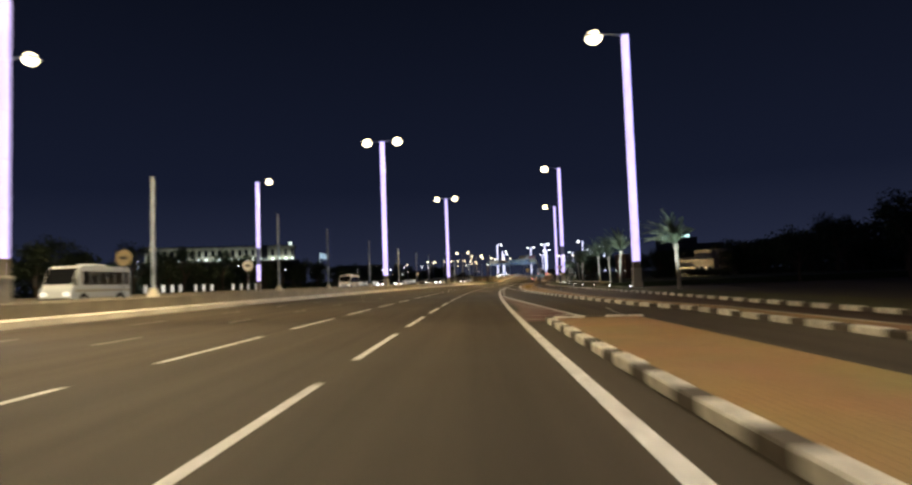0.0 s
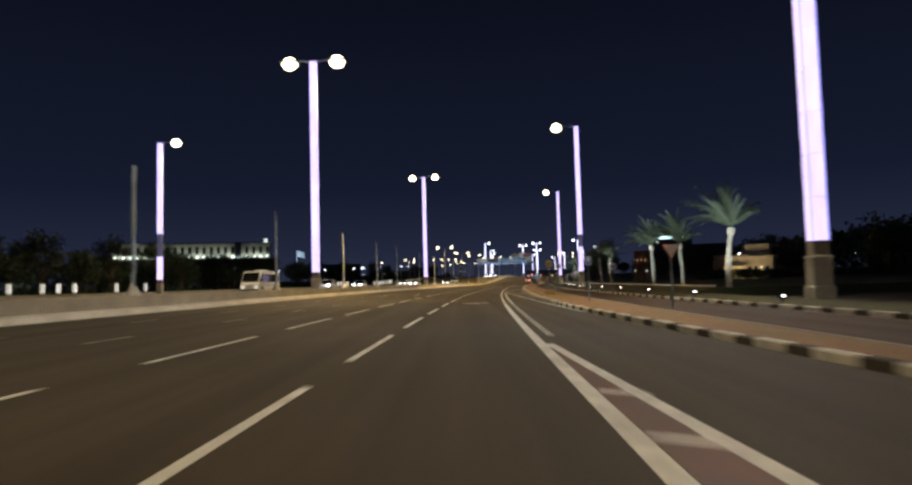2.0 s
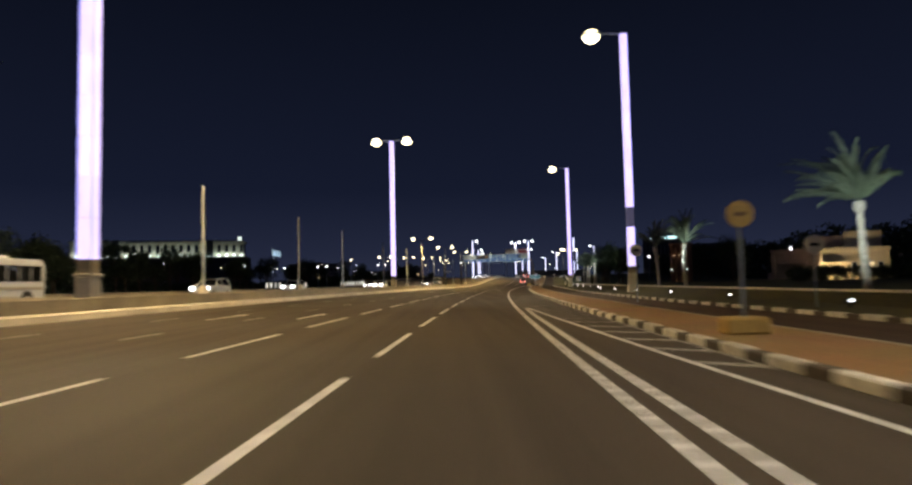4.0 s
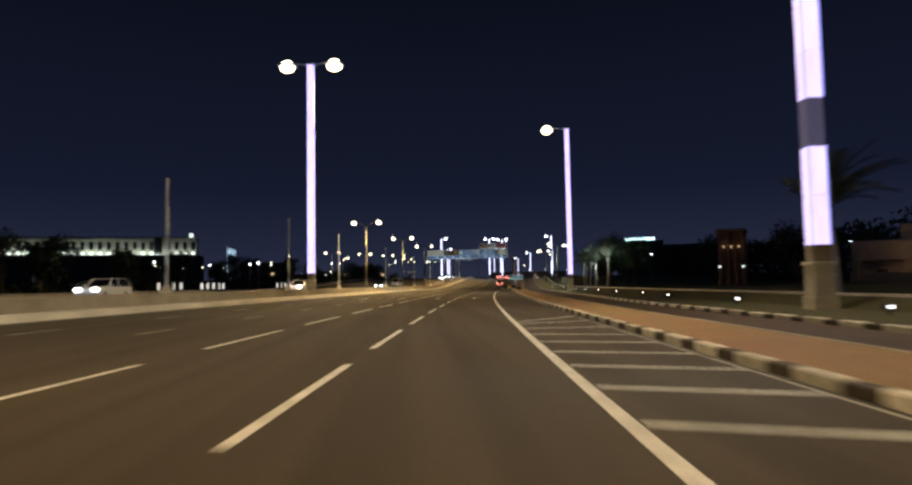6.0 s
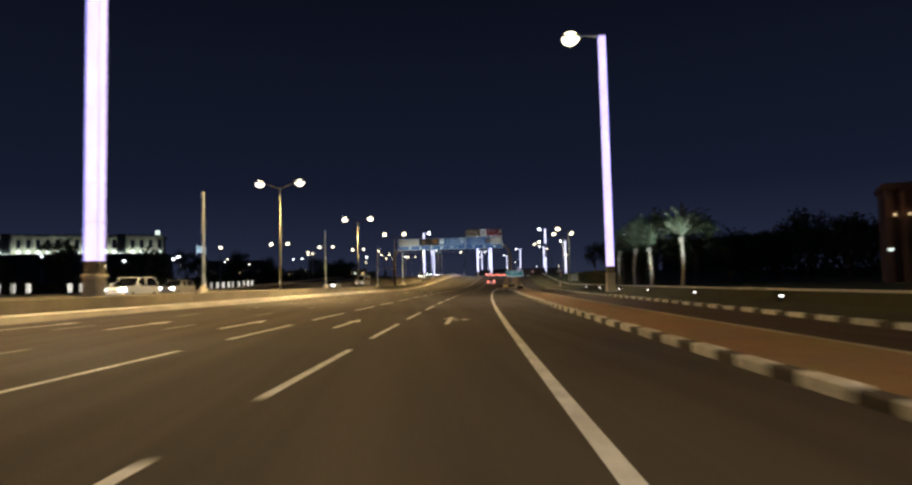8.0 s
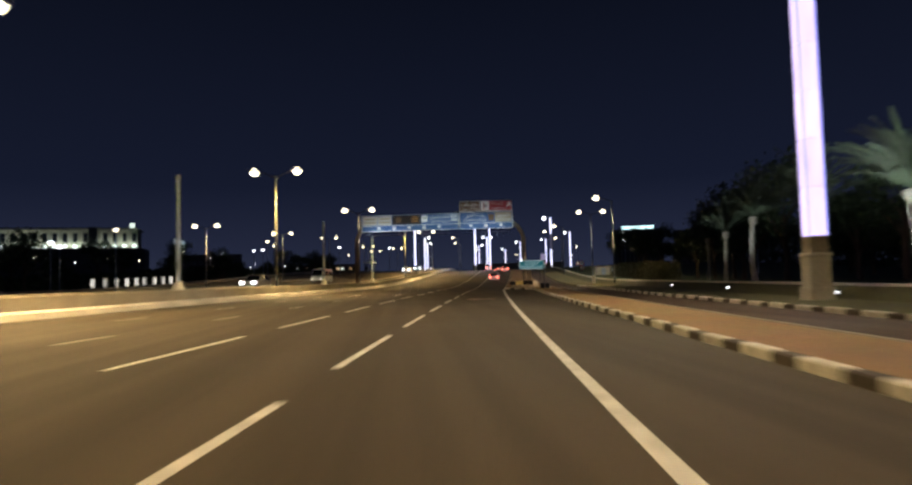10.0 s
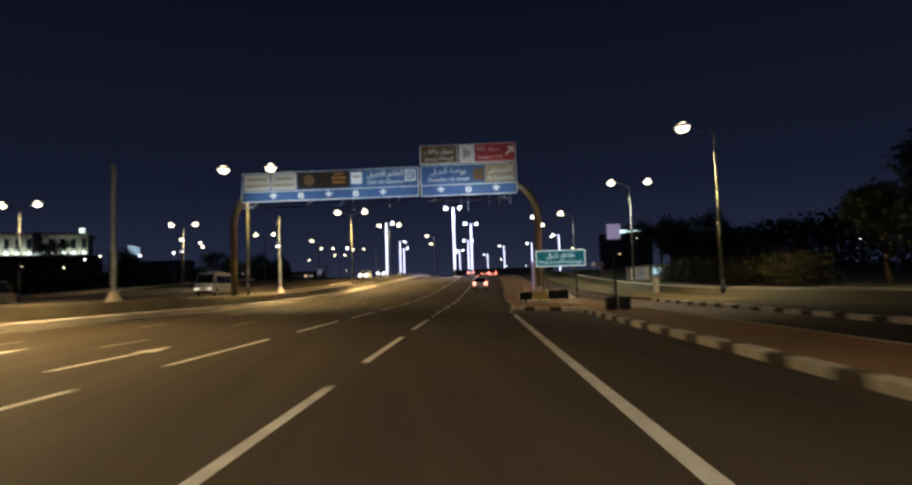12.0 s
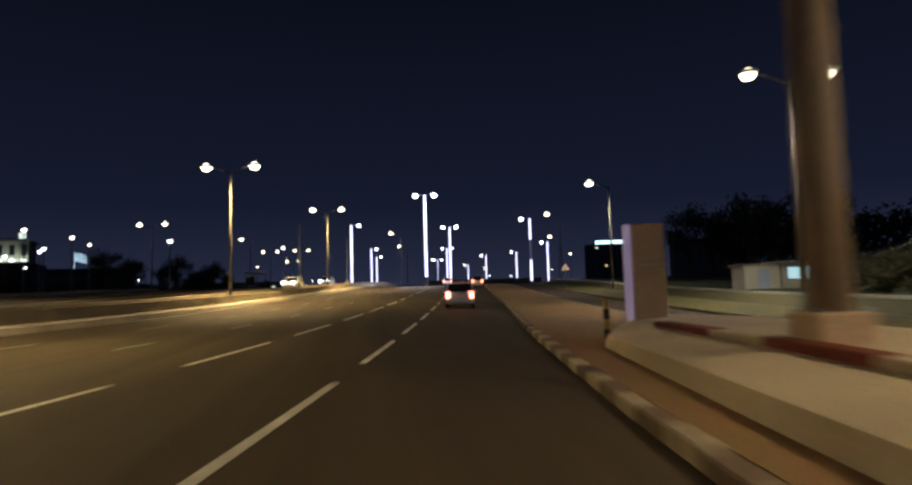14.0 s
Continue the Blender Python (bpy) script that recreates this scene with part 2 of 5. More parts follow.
CAR_SILVER = mat("silver_car_paint", (0.40, 0.40, 0.41), 0.28, 0.6)
CAR_DARK = mat("dark_car_paint", (0.05, 0.035, 0.035), 0.25, spec=0.6)
BARK = mat("tree_bark", (0.10, 0.075, 0.05), 0.9, grain=0.4, grain_size=10, bump=0.8)
PALM_BARK = mat("palm_bark", (0.28, 0.265, 0.235), 0.9, grain=0.4, grain_size=9, bump=0.8)
LEAF = mat("dark_leaf", (0.035, 0.055, 0.022), 0.7, grain=0.4, grain_size=2.0)
FROND = mat("palm_frond", (0.062, 0.082, 0.055), 0.6, grain=0.3, grain_size=3.0)
FACADE = mat("pale_stone_facade", (0.42, 0.38, 0.31), 0.85, grain=0.1, grain_size=0.8, stain=0.15, stain_size=0.1)
FACADE_RED = mat("reddish_render", (0.17, 0.105, 0.08), 0.85, grain=0.2, stain=0.3, stain_size=0.4)
# facade whose lack of light is put into a darker colour
FACADE_DARK = mat("facade_darkened_as_unlit", (0.10, 0.10, 0.105), 0.85, grain=0.1, grain_size=0.5, stain=0.2, stain_size=0.05)
WINDOW_LIT = glow("lit_window", (0.85, 1.0, 0.92), 1.1)
WINDOW_WARM = glow("warm_lit_window", (1.0, 0.72, 0.38), 0.9)
WINDOW_BLUE = glow("pale_blue_lit_window", (0.45, 0.85, 1.0), 0.7)
WINDOW_DARK = glass("dark_window", (0.02, 0.022, 0.028))
BOLLARD_LIT = glow("lit_bollard_panel", (1.0, 0.97, 0.88), 0.8)
bol_n, bol_l = BOLLARD_LIT.node_tree.nodes, BOLLARD_LIT.node_tree.links
bol_info, bol_range = bol_n.new("ShaderNodeObjectInfo"), bol_n.new("ShaderNodeMapRange")
bol_range.inputs["To Min"].default_value, bol_range.inputs["To Max"].default_value = 0.25, 1.15
bol_l.new(bol_info.outputs["Random"], bol_range.inputs["Value"])
bol_l.new(bol_range.outputs[0], bol_n["Principled BSDF"].inputs["Emission Strength"])
ROOF_SIGN = glow("lit_roof_sign", (0.6, 0.95, 1.0), 2.5)


# ---- building helpers ----
def part(name, bm, material, parent=None, label="", smooth=False):
    me = bpy.data.meshes.new(name)
    bm.to_mesh(me)
    bm.free()
    me.materials.append(material)
    if smooth:
        me.shade_smooth()
    ob = new(name, me)
    if parent is not None:
        ob.parent = parent
    if label:
        ob["label"] = label
    return ob


def thing(name, label, category, group="", m=None, kind=""):
    ob = new(name)
    ob.empty_display_size = 0.2
    if m is not None:
        ob.matrix_world = m
    return tagged(ob, label, category, group, kind)


def box(bm, x0, y0, z0, x1, y1, z1, bevel=0.0, m=None):
    got = bmesh.ops.create_cube(bm, size=1.0)["verts"]
    for v in got:
        v.co = Vector(((x0 + x1) / 2 + v.co.x * (x1 - x0), (y0 + y1) / 2 + v.co.y * (y1 - y0), (z0 + z1) / 2 + v.co.z * (z1 - z0)))
    if bevel:
        edges = list({e for v in got for e in v.link_edges})
        got = bmesh.ops.bevel(bm, geom=edges, offset=bevel, segments=1, affect="EDGES")["verts"]
        got = list(got)
    if m is not None:
        bmesh.ops.transform(bm, matrix=m, verts=[v for v in got if v.is_valid])
    return got


def boxed(*args, **kw):
    bm = bmesh.new()
    box(bm, *args, **kw)
    return bm


def rod(bm, a, b, r0, r1=None, n=10, caps=True):
    """A round bar from a to b."""
    a, b = Vector(a), Vector(b)
    r1 = r0 if r1 is None else r1
    d = b - a
    m = Matrix.Translation((a + b) / 2) @ d.to_track_quat("Z", "Y").to_matrix().to_4x4()
    bmesh.ops.create_cone(bm, cap_ends=caps, segments=n, radius1=r0, radius2=r1, depth=d.length, matrix=m)
    return bm


def tube(bm, pts, radii, n=10):
    """A swept round pipe through the points."""
    pts = [Vector(p) for p in pts]
    rings = []
    for i, p in enumerate(pts):
        d = (pts[min(i + 1, len(pts) - 1)] - pts[max(i - 1, 0)]).normalized()
        side = d.cross(Vector((0, 1, 0)) if abs(d.y) < 0.9 else Vector((1, 0, 0))).normalized()
        up = side.cross(d).normalized()
        r = radii[i] if isinstance(radii, (list, tuple)) else radii
        rings.append([bm.verts.new(p + (side * math.cos(a) + up * math.sin(a)) * r) for a in (2 * math.pi * k / n for k in range(n))])
    for a, b in zip(rings, rings[1:]):
        for k in range(n):
            bm.faces.new((a[k], a[(k + 1) % n], b[(k + 1) % n], b[k]))
    bm.faces.new(rings[0][::-1])
    bm.faces.new(rings[-1])
    bmesh.ops.recalc_face_normals(bm, faces=bm.faces[:])
    return bm


def prism(bm, profile, x0, x1):
    """Side profile of (y, z) points drawn out from x0 to x1."""
    a = [bm.verts.new((x0, y, z)) for y, z in profile]
    b = [bm.verts.new((x1, y, z)) for y, z in profile]
    bm.faces.new(a[::-1])
    bm.faces.new(b)
    for i in range(len(a)):
        j = (i + 1) % len(a)
        bm.faces.new((a[i], a[j], b[j], b[i]))
    bmesh.ops.recalc_face_normals(bm, faces=bm.faces[:])
    return bm


def lathe(bm, profile, n=16):
    rings = [[bm.verts.new((r * math.cos(2 * math.pi * k / n), r * math.sin(2 * math.pi * k / n), z)) for k in range(n)] for r, z in profile]
    for a, b in zip(rings, rings[1:]):
        for k in range(n):
            bm.faces.new((a[k], a[(k + 1) % n], b[(k + 1) % n], b[k]))
    bm.faces.new(rings[0][::-1])
    bm.faces.new(rings[-1])
    return bm


def ribbon(s0, s1, left, right, z, step=3.0):
    """A sheet along the road between two offsets, which may be numbers or functions of the station."""
    bm = bmesh.new()
    count = max(1, math.ceil((s1 - s0) / step))
    rows = []
    for i in range(count + 1):
        s = s0 + (s1 - s0) * i / count
        a, b = (left(s) if callable(left) else left), (right(s) if callable(right) else right)
        k = max(1, round((b - a) / 4.0))
        rows.append([bm.verts.new(at(s, a + (b - a) * j / k, z)) for j in range(k + 1)])
    for p, q in zip(rows, rows[1:]):
        if len(p) == len(q):
            for j in range(len(p) - 1):
                bm.faces.new((p[j], p[j + 1], q[j + 1], q[j]))
        else:
            bm.faces.new(p + q[::-1])
    return bm


def rail(s0, s1, section, step=3.0):
    """A solid drawn along the road; section: (d, z) points in order round it."""
    bm = bmesh.new()
    count = max(1, math.ceil((s1 - s0) / step))
    rows = []
    for i in range(count + 1):
        s = s0 + (s1 - s0) * i / count
        rows.append([bm.verts.new(at(s, d(s) if callable(d) else d, z)) for d, z in section])
    n = len(section)
    for p, q in zip(rows, rows[1:]):
        for j in range(n):
            k = (j + 1) % n
            bm.faces.new((p[j], p[k], q[k], q[j]))
    bm.faces.new(rows[0])
    bm.faces.new(rows[-1][::-1])
    bmesh.ops.recalc_face_normals(bm, faces=bm.faces[:])
    return bm


def lerp_table(table):
    def value(s):
        if s <= table[0][0]:
            return table[0][1]
        for (a, va), (b, vb) in zip(table, table[1:]):
            if s <= b:
                u = (s - a) / (b - a)
                return va + (vb - va) * u
        return table[-1][1]
    return value


def lettering(text, size, parent, material, m, width=None, name="lettering"):
    """Raised writing in the built-in font, centred, standing in the local x-z plane and read from -y."""
    cu = bpy.data.curves.new(name, "FONT")
    cu.body, cu.size, cu.align_x, cu.align_y, cu.extrude = text, size, "CENTER", "CENTER", 0.006
    cu.resolution_u = 2
    tmp = bpy.data.objects.new(name, cu)
    me = bpy.data.meshes.new_from_object(tmp)
    bpy.data.objects.remove(tmp)
    bpy.data.curves.remove(cu)
    xs = [v.co.x for v in me.vertices]
    if not xs:
        return None
    k = width / (max(xs) - min(xs)) if width else 1.0
    me.transform(m @ Matrix.Rotation(radians(90), 4, "X") @ Matrix.Diagonal((k, 1, 1, 1)))
    me.materials.append(material)
    ob = new(name, me)
    ob.parent = parent
    return ob


# ---- ground, roads and kerbs ----
kerb_a = lerp_table([(-150, 8.2), (26, 8.1), (30, 7.4), (42, 6.4), (65, 4.9), (77, 4.4), (98, 4.3), (180, 4.5), (281.2, 4.5), (285.3, 1.62), (300, 1.75), (320, 2.1), (340, 2.6), (420, 3.0)])
kerb_b = lerp_table([(-150, 12.1), (20, 12.1), (47, 12.6), (112, 11.2), (126, 10.8), (165, 10.3), (190, 10.9), (209, 11.2), (250, 10.7), (268, 10.9), (330, 10.5)])


def pave_edge(s):
    return max(7.0, kerb_a(s) + 0.9)


ground_bm = bmesh.new()
offsets = (-2500, -900, -300, -120, -64, -43, -22.5, 0, 13, 30, 60, 150, 400, 1100, 1900)
stations = [-1500, -400, -100] + list(range(0, 520, 20)) + [700, 1000, 1500, 2300, 3500]
rows = [[ground_bm.verts.new(at(s, d, -0.12)) for d in offsets] for s in stations]
for a, b in zip(rows, rows[1:]):
    for j in range(len(offsets) - 1):
        ground_bm.faces.new((a[j], a[j + 1], b[j + 1], b[j]))
tagged(part("ground", ground_bm, SOIL), "dark bare ground with sparse dry grass", "ground", kind="structure")

road = tagged(part("road", ribbon(-150, 1100, -17.7, lambda s: kerb_a(s) + 0.1, 0.0), ASPHALT), "dark asphalt carriageway of five lanes under yellow lamplight", "road", kind="structure")
side_road = tagged(part("side_road", ribbon(-150, 420, pave_edge, lambda s: kerb_b(s) + 0.1, 0.01), ASPHALT_OLD), "narrow dark brown surfaced side road behind the pavement", "road", kind="structure")
tagged(part("opposite_road", ribbon(-150, 1100, -43.0, -21.3, 0.32), ASPHALT), "dark asphalt carriageway for oncoming traffic", "road", kind="structure")
PAVE = [(lambda s: kerb_a(s) + 0.16, -0.05), (lambda s: kerb_a(s) + 0.16, 0.135), (pave_edge, 0.135), (pave_edge, -0.05)]
pavement = tagged(part("pavement", rail(-8, 281.2, PAVE), PAVER), "orange-brown paved footway between two kerbs", "pavement", kind="structure")
plaza = tagged(part("plaza", rail(281.2, 420, PAVE, step=0.8), PAVER), "tan paved apron round the sign gantry's foot", "pavement", kind="structure")
verge = tagged(part("verge", rail(-120, 286, [(lambda s: kerb_b(s) + 0.16, -0.1), (lambda s: kerb_b(s) + 0.16, 0.12), (16.4, 0.14), (16.4, -0.1)]), BANK),
               "dark planted verge beyond the side road", "verge", kind="structure")
tagged(part("grass_verge", rail(286, 420, [(lambda s: kerb_b(s) + 0.16, -0.1), (lambda s: kerb_b(s) + 0.16, 0.12), (16.4, 0.16), (16.4, -0.1)]), DRY_GRASS),
       "dry olive grass verge between the side road and the bank", "verge", kind="structure")
lawn = tagged(part("lawn", rail(92, 420, [(16.6, -0.1), (16.6, 0.52), (30, 0.6), (70, 0.9), (70, -0.1)]), GRASS), "dim raised lawn under the palms", "lawn", kind="structure")
bank = tagged(part("grass_bank", rail(92, 420, [(14.9, -0.1), (14.9, 0.13), (16.3, 0.60), (16.58, 0.62), (16.58, -0.1)]), BANK), "long low olive grass bank rising to the lawn's edge", "bank", kind="structure")
part("coping", rail(92, 420, [(16.22, 0.61), (16.22, 0.72), (16.64, 0.72), (16.64, 0.61)]), KERB_STRIP, bank, "pale concrete edging")
far_verge = tagged(part("far_verge", rail(-120, 640, [(-43.0, 0), (-43.0, 0.44), (-66, 0.44), (-66, 0)]), SOIL), "dark strip of soil along the far carriageway", "verge", kind="structure")


# white and dark painted kerb stones
def stone_mesh(name, length, width, height, material):
    bm = bmesh.new()
    box(bm, -width / 2, -length / 2, -0.1, width / 2, length / 2, height, bevel=0.025)
    me = bpy.data.meshes.new(name)
    bm.to_mesh(me)
    bm.free()
    me.materials.append(material)
    return me


STONE_W, STONE_K = stone_mesh("kerb_stone", 1.15, 0.26, 0.17, KERB_WHITE), stone_mesh("kerb_stone", 0.79, 0.26, 0.162, KERB_BLACK)
STONE_TAN = stone_mesh("kerb_stone", 0.97, 0.26, 0.17, mat("tan_kerb", (0.40, 0.34, 0.26), 0.8, grain=0.25, grain_size=9, stain=0.25, stain_size=1.2, island=0.2))
STONE_BROWN = stone_mesh("kerb_stone", 0.97, 0.26, 0.165, mat("brown_kerb", (0.16, 0.12, 0.09), 0.8, grain=0.25, grain_size=9, stain=0.25, stain_size=1.2, island=0.25))


def kerb(name, label, stones, pair):
    top = thing(name, label, "kerb", kind="structure")
    rng = random.Random(len(name))
    for i, (s, d, ahead) in enumerate(stones):
        a, b = at(*ahead), at(s, d)
        ob = new("kerb_stone", pair[i % 2])
        ob.matrix_world = Matrix.Translation((b.x, b.y, b.z + rng.uniform(-0.012, 0.012))) @ Matrix.Rotation(math.atan2(a.y - b.y, a.x - b.x) - math.pi / 2 + rng.uniform(-0.012, 0.012), 4, "Z")
        ob.parent = top
    return top


def kerb_row(s0, count, offset):
    out = []
    for i in range(count):
        s = s0 + i
        d = offset(s) if callable(offset) else offset
        d1 = offset(s + 0.5) if callable(offset) else offset
        out.append((s, d, (s + 0.5, d1)))
    return out


kerb("kerb_roadside", "black and white painted kerb stones along the paved footway", kerb_row(-8, 289, kerb_a), (STONE_W, STONE_K))
kerb("kerb_side_road", "black and white painted kerb stones beyond the side road", kerb_row(8, 285, kerb_b), (STONE_W, STONE_K))
kerb("kerb_footway_back", "plain grey low kerb behind the footway", [], (STONE_W, STONE_K))
part("kerb_edging", rail(-8, 400, [(lambda s: pave_edge(s), -0.05), (lambda s: pave_edge(s), 0.15), (lambda s: pave_edge(s) + 0.14, 0.15), (lambda s: pave_edge(s) + 0.14, -0.05)]),
     CONCRETE, bpy.data.objects["kerb_footway_back"])
kerb("kerb_nose", "white and dark kerb stones where the side lane ends", [(285.0 - 0.82 * i, 1.83 + 0.575 * i, (285.0 - 0.82 * (i + 1), 1.83 + 0.575 * (i + 1))) for i in range(5)], (STONE_W, STONE_K))
kerb("kerb_apron", "worn grey kerb stones along the tan apron", kerb_row(286, 120, kerb_a), (STONE_TAN, STONE_BROWN))

# paved island between the main road and the slip road
island = tagged(part("traffic_island", rail(-60, 20.8, [(2.3, -0.05), (2.3, 0.135), (4.9, 0.135), (4.9, -0.05)]), PAVER), "orange paved traffic island before the slip road joins", "island", kind="structure")
kerb("kerb_island", "black and white painted kerb stones of the traffic island", kerb_row(-30, 52, 2.2) + [(21.2, 2.75, (21.2, 3.4)), (21.2, 3.65, (21.2, 4.4)), (20.9, 4.5, (20.6, 5.2))], (STONE_W, STONE_K))

# median: kerb step, wall panels and soil
median = tagged(part("median", rail(-120, 700, [(-18.3, 0), (-18.3, 0.78), (-21.0, 0.78), (-21.0, 0)]), SOIL), "raised soil strip between low concrete walls", "median", kind="structure")
step = tagged(part("median_kerb", rail(-120, 700, [(-17.2, -0.05), (-17.32, 0.25), (-18.0, 0.30), (-18.0, -0.05)]), KERB_STRIP), "pale concrete kerb step at the foot of the median wall", "kerb", kind="structure")
for name, lo, hi in (("median_wall", -18.3, -18.02), ("median_wall_far", -21.3, -21.02)):
    top = thing(name, "low weathered concrete median wall in long panels", "wall", kind="structure")
    for i in range(52):
        s0 = -60 + i * 10
        part("wall_panel", rail(s0 + 0.015, s0 + 9.985, [(lo, -0.05), (lo, 0.86), (lo + 0.03, 0.89), (hi - 0.03, 0.89), (hi, 0.86), (hi, -0.05)], step=5), CONCRETE, top)


# ---- road markings ----
def line(name, s0, s1, offset, width, material=None, parent=None, z=0.007):
    o = offset if callable(offset) else (lambda s: offset)
    return part(name, ribbon(s0, s1, lambda s: o(s) - width / 2, lambda s: o(s) + width / 2, z, step=4), material or WHITE_LINE, parent or road)


def bar(name, a, b, width, material=None, z=0.008):
    """A straight painted bar between two (station, offset) points."""
    p, q = at(*a), at(*b)
    side = Vector((q.y - p.y, p.x - q.x, 0)).normalized() * width / 2
    bm = bmesh.new()
    bm.faces.new([bm.verts.new(v + Vector((0, 0, z))) for v in (p - side, p + side, q + side, q - side)])
    bmesh.ops.recalc_face_normals(bm, faces=bm.faces[:])
    return part(name, bm, material or WHITE_LINE, road)


PERIOD = 8.64
for d in (-2.28, -5.93):
    for i in range(-4, 50):
        e0 = 17.8 + PERIOD * i
        line("lane_dash", e0 - 5.8, e0, d, 0.15)
for d in (-9.58, -13.23):
    for i in range(-21, 30):
        e0 = 173.9 + PERIOD * i
        line("lane_dash", e0 - 2.3, e0, d, 0.13, OLD_LINE)
line("edge_line", -120, 700, -16.9, 0.14, OLD_LINE)
line("edge_line", -120, 84, 1.37, 0.22)
line("edge_line", 121, 283.5, 1.37, 0.19)
for i in range(66):
    for d in (1.37, 1.81):
        line("ribbed_mark", 84 + 0.56 * i, 84.42 + 0.56 * i, d, 0.2)
gore_edge = lerp_table([(10, 4.6), (22, 3.7), (46, 2.25), (58, 1.55)])
line("gore_line", 21.6, 58, gore_edge, 0.19)
line("gore_line", 60, 84, 1.81, 0.18, OLD_LINE)
taper = lerp_table([(66, 4.75), (77, 4.15), (90.7, 3.5), (98.6, 3.06), (114.8, 2.24), (121, 1.95)])
line("gore_line", 72, 121, taper, 0.14)
part("red_surfacing", ribbon(21.7, 56, 1.5, gore_edge, 0.004, step=2), RED_FILL, road)
for i in range(13):
    s = 23.0 + 2.4 * i
    mid = (1.5 + gore_edge(s)) / 2 + 0.3
    bar("hatch_bar", (s, 1.5), (s - 0.35, mid), 0.17)
    bar("hatch_bar", (s - 0.35, mid), (s + 0.1, gore_edge(s) - 0.05), 0.17)
fan = lerp_table([(97, -0.7), (140, -0.8), (146, -0.6), (152, 2.4)])
for i in range(24):
    s = 97 + 2.3 * i
    left = taper(s) if s < 121 else max(1.5, 1.95 - (s - 121) * 0.1)
    bar("hatch_bar", (s, left), (s + fan(s), 4.05), 0.16)
bar("hatch_bar", (151.0, 1.45), (154.6, 4.05), 0.14)
line("edge_line", 96, 154, 4.08, 0.08, OLD_LINE)
line("edge_line", -60, 30, lerp_table([(-60, 5.1), (24, 5.0), (30, 5.6)]), 0.1, OLD_LINE, side_road, 0.02)


def roundel(s, d):
    """A speed limit disc painted long on the lane; its figures have worn away to bars."""
    for r0, r1, material, name in ((0.72, 0.95, worn_red, "painted_ring"), (0.0, 0.72, OLD_LINE, "painted_disc")):
        bm = bmesh.new()
        n = 40
        outer = [bm.verts.new(at(s + 1.45 * r1 * math.sin(a), d + r1 * math.cos(a), 0.007)) for a in (2 * math.pi * k / n for k in range(n))]
        if r0:
            inner = [bm.verts.new(at(s + 1.45 * r0 * math.sin(a), d + r0 * math.cos(a), 0.007)) for a in (2 * math.pi * k / n for k in range(n))]
            for k in range(n):
                bm.faces.new((inner[k], outer[k], outer[(k + 1) % n], inner[(k + 1) % n]))
        else:
            bm.faces.new(outer)
        bmesh.ops.recalc_face_normals(bm, faces=bm.faces[:])
        for f in bm.faces:
            if f.normal.z < 0:
                f.normal_flip()
        part(name, bm, material, road)
    for o in (-0.25, 0.25):
        bar("painted_figure", (s - 0.6, d + o), (s + 0.6, d + o), 0.22, worn_red, 0.011)


worn_red = worn_paint("worn_red_paint", (0.30, 0.10, 0.06), (0.07, 0.06, 0.05), 0.75, 4.0)
roundel(86.4, -0.46)
roundel(251.7, -0.43)


def lane_arrow(s, d, turns):
    bm = bmesh.new()

    def poly(pts):
        f = bm.faces.new([bm.verts.new(at(s + y, d + x, 0.008)) for x, y in pts])
        f.normal_update()
        if f.normal.z < 0:
            f.normal_flip()
    poly([(-0.08, 0), (0.08, 0), (0.08, 3.2), (-0.08, 3.2)])
    poly([(-0.28, 3.2), (0.28, 3.2), (0, 4.6)])
    if turns:
        poly([(0.08, 1.6), (0.42, 2.5), (0.42, 2.75), (0.08, 2.1)])
        poly([(0.42, 2.1), (0.42, 3.1), (0.8, 2.9)])
    part("painted_arrow", bm, WHITE_LINE, road)


lane_arrow(190.2, -0.62, True)
for d in (-4.1, -7.75, -11.4, -15.0):
    lane_arrow(188.8, d, False)
for d in (-7.75, -11.4):
    lane_arrow(262, d, False)
    lane_arrow(112, d, False)


# ---- tall lit columns ----
def lamp_head(parent, x, z, lens, reach=0.55, wide=0.75, drop=0.28):
    """A street lamp head: shallow metal shell with a bowed lens below."""
    bm = bmesh.new()
    box(bm, x - wide, -reach, z - 0.06, x + wide, reach, z + 0.14, bevel=0.05)
    head = part("lamp_head", bm, GREY_PAINT, parent)
    bm = bmesh.new()
    bmesh.ops.create_uvsphere(bm, u_segments=16, v_segments=8, radius=1.0, matrix=Matrix.Translation((x, 0, z - 0.07)) @ Matrix.Diagonal((wide * 0.92, reach * 0.92, drop, 1)))
    part("lens", bm, lens, head, smooth=True)
    return head


